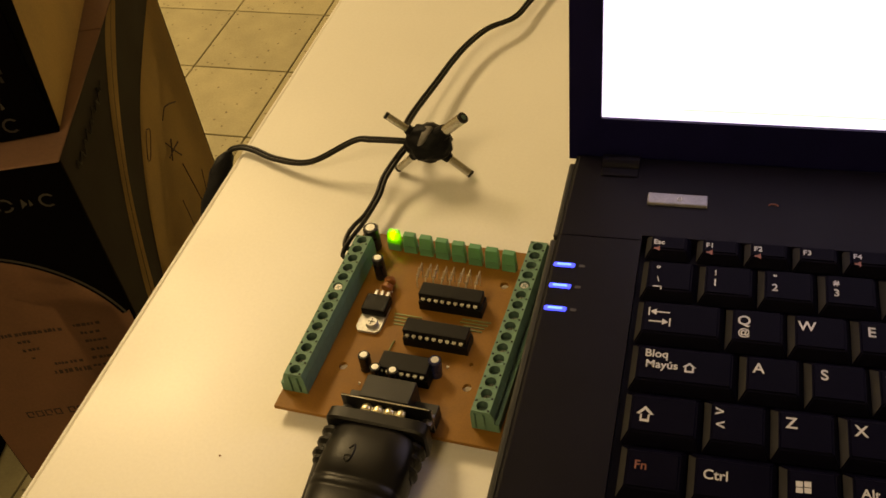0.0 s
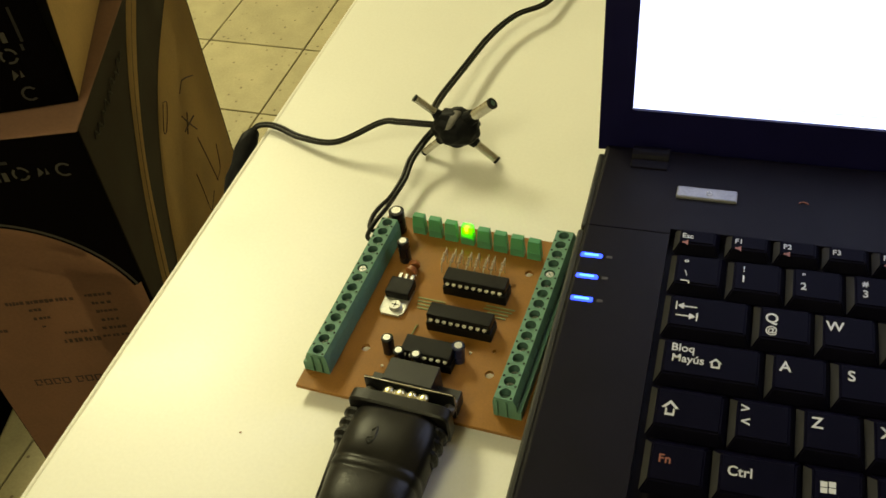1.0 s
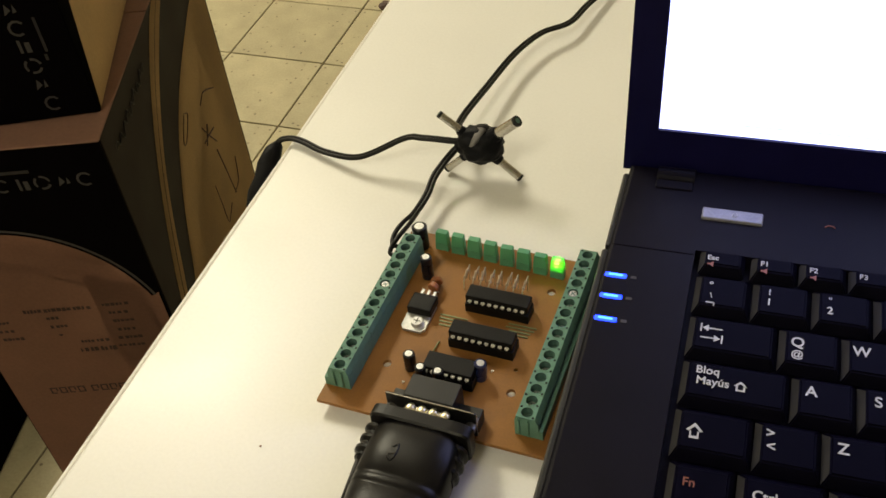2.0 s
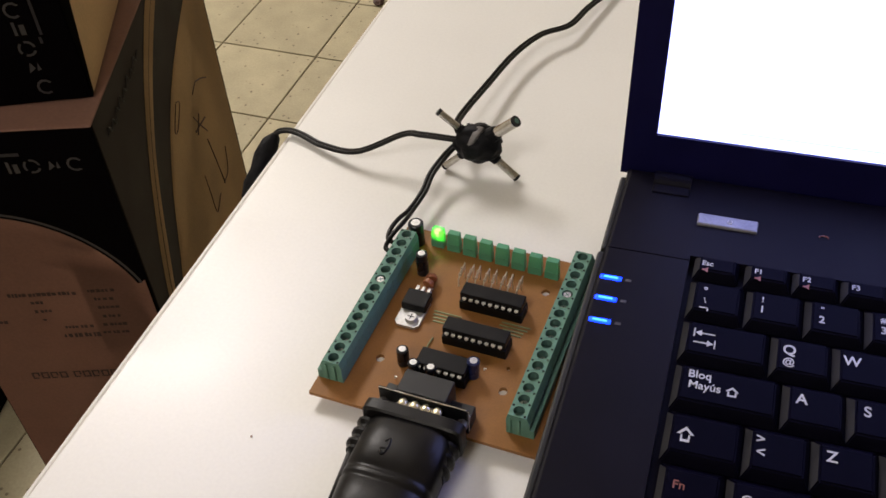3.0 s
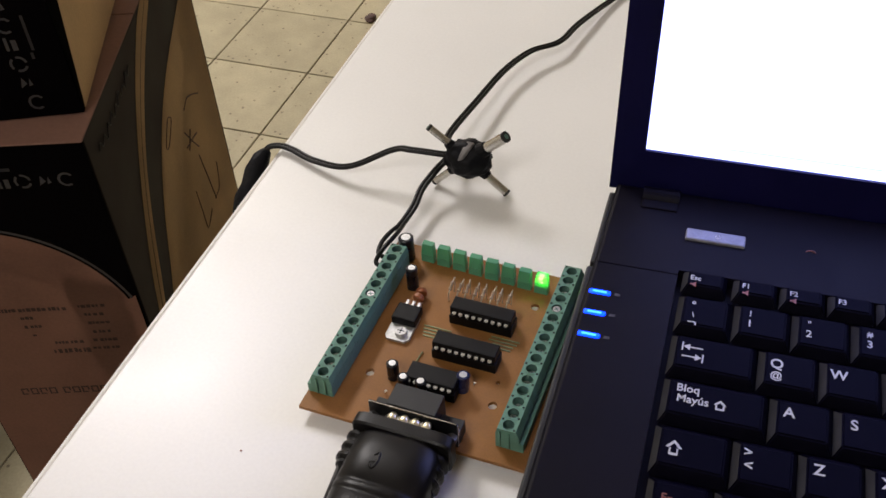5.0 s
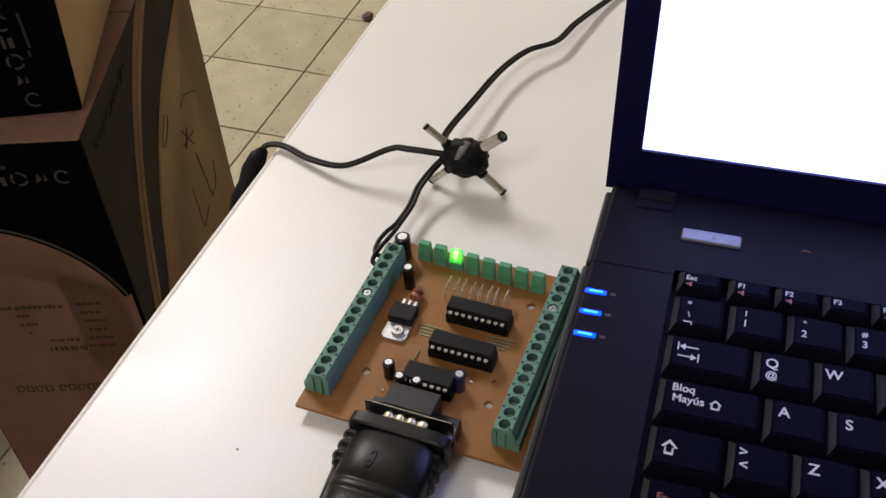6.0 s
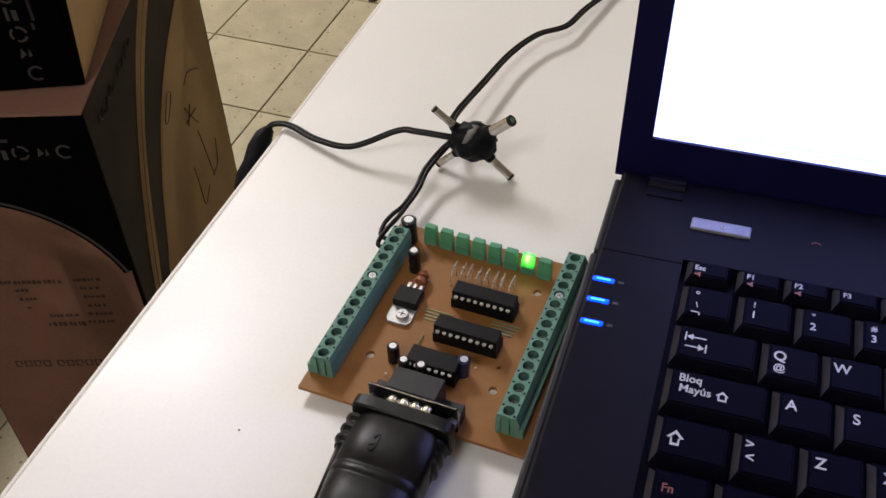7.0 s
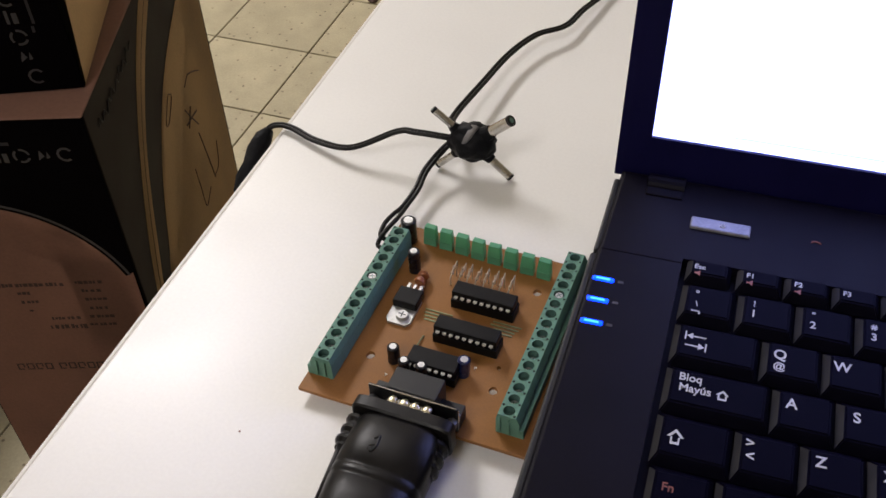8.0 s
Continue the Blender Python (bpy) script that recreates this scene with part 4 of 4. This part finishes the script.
# ---- cartons beside the table ----
def carton(name, label, place, turn, size, front, side, top):
    """A closed carton: origin at its front right foot; x runs along the front (to -x), y to the back."""
    L, D, H = size
    ob = thing(name, place, label, "carton", "cartons by the table", turn)
    part("front_panel", box(bmesh.new(), (-L, 0, 0.001), (0, 0.004, H - 0.001), 0.0008), front, ob)
    part("back_panel", box(bmesh.new(), (-L, D - 0.004, 0.001), (0, D, H - 0.001), 0.0008), side, ob)
    part("side_panel", box(bmesh.new(), (-0.004, 0.0042, 0.001), (0, D - 0.0042, H - 0.001), 0.0008), side, ob)
    part("side_panel", box(bmesh.new(), (-L, 0.0042, 0.001), (-L + 0.004, D - 0.0042, H - 0.001), 0.0008), side, ob)
    part("flap", box(bmesh.new(), (-L + 0.0005, 0.0005, H - 0.0042), (-0.0005, D / 2 - 0.0008, H), 0.0008), top, ob)
    part("flap", box(bmesh.new(), (-L + 0.0005, D / 2 + 0.0008, H - 0.0042), (-0.0005, D - 0.0005, H), 0.0008), top, ob)
    part("bottom", box(bmesh.new(), (-L + 0.004, 0.0042, 0.0), (-0.004, D - 0.0042, 0.004)), M_KRAFT, ob)
    return ob


def sheet(points, plane, off=0.0006):
    """A thin printed area on the carton's front (x, z) or right side (y, z)."""
    bm = bmesh.new()
    f = bm.faces.new([bm.verts.new((p[0], 0.0, p[1]) if plane == "front" else (0.0, p[0], p[1])) for p in points])
    bmesh.ops.solidify(bm, geom=[f], thickness=0.0002)
    bmesh.ops.translate(bm, verts=bm.verts, vec=(0, -off, 0) if plane == "front" else (off, 0, 0))
    return bm


ARC_X, ARC_Z = -0.1420, -0.2320


def arch_line(r, n=30, a0=19, a1=112):
    """A circular arc about the arch's centre, from right to left."""
    ang = [math.radians(a0 + (a1 - a0) * k / n) for k in range(n + 1)]
    return [(ARC_X + r * math.cos(t), H_A + ARC_Z + r * math.sin(t)) for t in ang]


def band(a, b):
    """Ring-shaped area between two arcs about the arch's centre."""
    bm = bmesh.new()
    p = [bm.verts.new((x, -0.0008, z)) for x, z in arch_line(a)]
    q = [bm.verts.new((x, -0.0008, z)) for x, z in arch_line(b)]
    for i in range(len(p) - 1):
        bm.faces.new((p[i], p[i + 1], q[i + 1], q[i]))
    return bm


def print_marks(ob, rows, plane, mat, off=0.001):
    for a0, z0, a1, z1 in rows:
        part("printed_mark", sheet([(a0, z0), (a1, z0), (a1, z1), (a0, z1)], plane, off), mat, ob)


H_A = 0.5340
big = carton("carton", "large black-printed carton with a kraft arch on its front", (-0.4117, 0.3175, FLOOR), 22.0, (0.198, 0.418, H_A), M_PRINT, M_GREY, M_KRAFTRED)
arch = [(-0.1965, 0.006), (-0.002, 0.006), (-0.002, H_A - 0.182)] + arch_line(0.1400, 30) + [(-0.1965, H_A - 0.107)]
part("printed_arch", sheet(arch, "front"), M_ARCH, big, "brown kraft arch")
part("printed_ring", band(0.1428, 0.1455), M_INK, big, "thin pale ring round the arch")
# rows of small print, too faint to read: start, end, height on the front, letter height
rows = []
for s0, s1, dz, h in ((0.0610, 0.0360, -0.1930, 0.0045), (0.1400, 0.0725, -0.1950, 0.0055), (0.0577, 0.0363, -0.2047, 0.0045), (0.1209, 0.1049, -0.2062, 0.0045), (0.0574, 0.0356, -0.2164, 0.0045), (0.1208, 0.1050, -0.2185, 0.0045),
                      (0.0563, 0.0358, -0.2291, 0.0045), (0.1165, 0.1125, -0.2307, 0.0040), (0.0595, 0.0360, -0.2411, 0.0045), (0.0982, 0.0664, -0.2428, 0.0045), (0.0627, 0.0359, -0.2528, 0.0045), (0.1030, 0.0668, -0.2555, 0.0070),
                      (0.1790, 0.1580, -0.2080, 0.0045), (0.1770, 0.1570, -0.2200, 0.0045), (0.1740, 0.1540, -0.2320, 0.0045)):
    a, pen = s0, random.Random(round(s0 * 9e4 - dz * 7e4))
    while a > s1 + 0.002:
        w = pen.uniform(0.0020, 0.0046)
        rows.append((-a, H_A + dz - h / 2 * pen.uniform(0.7, 1.0), -a + w, H_A + dz + h / 2 * pen.uniform(0.6, 1.0)))
        a -= w + pen.choice((0.0008, 0.0010, 0.0024))
for k in range(9):
    a = 0.1565 - 0.0098 * k - (0.005 if k > 3 else 0)
    for x0, z0, x1, z1 in ((0, 0, 0.0018, 0.010), (0.0018, 0.0082, 0.0062, 0.010), (0.0018, 0, 0.0062, 0.0018), (0.0062, 0.0 if k % 2 else 0.004, 0.0080, 0.010)):
        rows.append((-a + x0, H_A - 0.321 + z0, -a + x1, H_A - 0.321 + z1))
print_marks(big, rows, "front", M_INKD)


def shipping_marks(ob, spots, scale=1.0):
    """Pale shipping marks as plain shapes: a broken ring, a wedge, a ring of three strokes, a pair of bars."""
    for k, (x, z) in enumerate(spots):
        bm = bmesh.new()
        if k % 4 in (0, 2):
            spans = [(0.2, 1.7)] if k % 4 == 0 else [(0.05, 0.55), (0.72, 1.22), (1.38, 1.88)]
            for a, b in spans:
                n = 8
                ts = [math.pi * (a + (b - a) * i / n) for i in range(n + 1)]
                p = [bm.verts.new((x + 0.0085 * math.cos(t), -0.001, z + 0.0085 * math.sin(t))) for t in ts]
                q = [bm.verts.new((x + 0.0060 * math.cos(t), -0.001, z + 0.0060 * math.sin(t))) for t in ts]
                for i in range(n):
                    bm.faces.new((p[i], p[i + 1], q[i + 1], q[i]))
        elif k % 4 == 1:
            for tri in (((-0.006, -0.006), (0.001, -0.001), (-0.003, 0.006)), ((0.002, -0.004), (0.006, -0.003), (0.004, 0.005))):
                bm.faces.new([bm.verts.new((x + a, -0.001, z + b)) for a, b in tri])
        else:
            for a0, b0, a1, b1 in ((-0.006, -0.007, -0.003, 0.007), (0.000, -0.007, 0.005, 0.004)):
                bm.faces.new([bm.verts.new((x + a, -0.001, z + b)) for a, b in ((a0, b0), (a1, b0), (a1, b1), (a0, b1))])
        for v in bm.verts:
            v.co.x, v.co.z = x + (v.co.x - x) * scale, z + (v.co.z - z) * scale
        part("printed_mark", bm, M_INK, ob)


shipping_marks(big, [(-0.0242, H_A - 0.0377), (-0.0431, H_A - 0.0380), (-0.0619, H_A - 0.0379), (-0.0785, H_A - 0.0385), (-0.098, H_A - 0.0385)], 0.90)
print_marks(big, [(-0.096, H_A - 0.0265, -0.069, H_A - 0.0230)], "front", M_INK)
# right side: curved kraft stripe and kraft field
side_line = lambda *pts: [(p.x, H_A + p.y) for p in spline([(y, z, 0) for y, z in pts], 5)]
left = side_line((0.232, 0.0), (0.2051, -0.0107), (0.1604, -0.0418), (0.1259, -0.0755), (0.0964, -0.1130), (0.0700, -0.1545), (0.0475, -0.2000), (0.0330, -0.2440), (0.0200, -0.30))
right = side_line((0.290, 0.0), (0.2341, -0.0275), (0.1852, -0.0579), (0.1467, -0.0904), (0.1143, -0.1273), (0.0880, -0.1740), (0.0665, -0.2240), (0.0530, -0.2560), (0.0390, -0.31))
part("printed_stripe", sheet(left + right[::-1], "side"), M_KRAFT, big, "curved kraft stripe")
mid = [((a[0] + b[0]) / 2, (a[1] + b[1]) / 2) for a, b in zip(left, right)]
part("printed_line", sheet([(y - 0.0011, z) for y, z in mid] + [(y + 0.0011, z) for y, z in mid[::-1]], "side", 0.0010), M_GREY, big, "fine dark line in the stripe")
inner = side_line((0.410, -0.0590), (0.3215, -0.0783), (0.2479, -0.0986), (0.1997, -0.1211), (0.1620, -0.1497), (0.1265, -0.1910), (0.0970, -0.2420), (0.0800, -0.2700), (0.0620, -0.33))
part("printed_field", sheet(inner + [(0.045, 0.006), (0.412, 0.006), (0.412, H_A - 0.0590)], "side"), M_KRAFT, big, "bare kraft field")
# faint script on the grey part, scuffs on the kraft part
bm = bmesh.new()
tube(bm, spline([(0.0010, 0.0259 + 0.0050 * k, H_A - 0.0300 + 0.0002 * k + 0.0045 * math.sin(k * 2.1) + 0.002 * math.sin(k * 0.9)) for k in range(26)], 4), 0.0007, 6)
part("printed_script", bm, M_INK, big, "faint grey script")


def scuff(*pts, r=0.0005):
    bm = bmesh.new()
    tube(bm, spline([(0.0011, y, H_A + z) for y, z in pts], 6), r, 6)
    part("scuff", bm, M_INKD, big, "dark scuff line")


scuff((0.2758, -0.1631), (0.2880, -0.1612), (0.2976, -0.1602))
scuff((0.2976, -0.1602), (0.3180, -0.1700), (0.3429, -0.1848), r=0.0008)
scuff((0.2148, -0.1300), (0.2253, -0.1393), (0.1973, -0.1535), (0.1875, -0.1481), (0.2136, -0.1310))
scuff((0.2578, -0.1816), (0.2760, -0.2060), (0.2949, -0.2288), r=0.0008)
scuff((0.2793, -0.1920), (0.2680, -0.2000), (0.2577, -0.2071), r=0.0009)
scuff((0.2990, -0.2117), (0.2760, -0.2050), (0.2523, -0.1989), r=0.0009)
scuff((0.2868, -0.2357), (0.2990, -0.2800), (0.3097, -0.3226), r=0.0007)
scuff((0.2410, -0.2541), (0.2450, -0.2860), (0.2483, -0.3176), (0.2640, -0.3190), (0.2815, -0.3156))
scuff((0.3482, -0.2944), (0.3346, -0.3215), (0.3062, -0.3197))

small = carton("carton", "black-printed carton with a kraft side stacked on another", (-0.4332, 0.3525, FLOOR + H_A + 0.0005), 27.0, (0.19, 0.36, 0.32), M_PRINT, M_KRAFT, M_KRAFTRED)
part("printed_wrap", sheet([(0.0002, 0.003), (0.004, 0.003), (0.0120, 0.0357), (0.0211, 0.073), (0.030, 0.11), (0.05, 0.20), (0.05, 0.31), (0.0002, 0.31)], "side"), M_PRINT, small, "black print wrapped round the corner")
shipping_marks(small, [(-0.0351, 0.0166), (-0.0382, 0.0363), (-0.0381, 0.0544), (-0.0381, 0.0733), (-0.0381, 0.0900), (-0.0381, 0.107)], 0.88)
print_marks(small, [(-0.0260, 0.0580, -0.0235, 0.0640), (-0.0240, 0.066, -0.0215, 0.098)], "front", M_INK)

# Stands in for an unidentified black object; the carton form is assumed.
carton("carton", "plain black box shape standing on the floor behind a carton", (-0.722, 0.237, FLOOR), 15.0, (0.22, 0.40, 0.42), M_PRINT, M_PRINT, M_PRINT)

# Small dark blob of unknown kind lying on the floor tiles.
bm = bmesh.new()
bmesh.ops.create_icosphere(bm, subdivisions=3, radius=0.011)
for v in bm.verts:
    v.co = Vector((v.co.x, v.co.y * 1.2, max(v.co.z, -0.006) * 0.7 + 0.0042)) * (1 + 0.25 * noise.noise(v.co * 140))
dust = part("dust_clump", bm, M_INKD, None, place=pose(-0.684, 1.390, FLOOR))
tagged(dust, "small dark blob on the tiled floor", "dust clump")

# ---- floor tiles ----
TS = 0.195
tile_bm = box(bmesh.new(), (0.0013, 0.0013, -0.012), (TS - 0.0013, TS - 0.0013, 0.0), 0.0010, 1)
TILE = mesh_of("tile", tile_bm, M_TILE)
rest = bmesh.new()
rng = random.Random(4)
GRID = pose(-0.721, 1.182, FLOOR, 0, 0, 1.9)
for i in range(-13, 20):
    for j in range(-23, 14):
        spot = GRID @ Matrix.Translation((i * TS, j * TS, rng.uniform(-0.0006, 0.0)))
        x, y, _ = spot.translation
        if not (RX0 - 0.1 < x < RX1 - TS + 0.1 and RY0 - 0.1 < y < RY1 - TS + 0.1):
            continue
        if -1.7 < x < 0.2 and 0.15 < y < 2.4:
            part("tile", TILE, None, floor, place=spot)
        else:
            before = len(rest.verts)
            box(rest, (0.0013, 0.0013, -0.012), (TS - 0.0013, TS - 0.0013, 0.0))
            rest.verts.ensure_lookup_table()
            bmesh.ops.transform(rest, matrix=spot, verts=rest.verts[before:])
tagged(part("outer_tiles", rest, M_TILE, floor), kind="stuff")


# ---- what moves: the light elements rise into the lenses as the lights come on ----
def lit(i):
    """The spans of seconds in which light i is on."""
    spans = []
    for start in (-0.15, 2.83, 5.20):
        spans.append((start + 0.297 * i, start + 0.297 * (i + 1)))
    return sorted(spans + [(2.25, 2.53), (7.585, 7.86)])


def motions():
    low, high, step = 0.0002, 0.0052, 1 / 30
    for i, ob in enumerate(LIGHTS):
        rows, last = [], None
        for k in range(0, 241):
            t = k * step
            z = high if any(a <= t < b for a, b in lit(i)) else low
            rows.append((t, pose(0, 0, z)))
        kept = [r for k, r in enumerate(rows) if k in (0, len(rows) - 1) or rows[k - 1][1].translation.z != r[1].translation.z or rows[k + 1][1].translation.z != r[1].translation.z]
        walk(ob, kept)


motions()
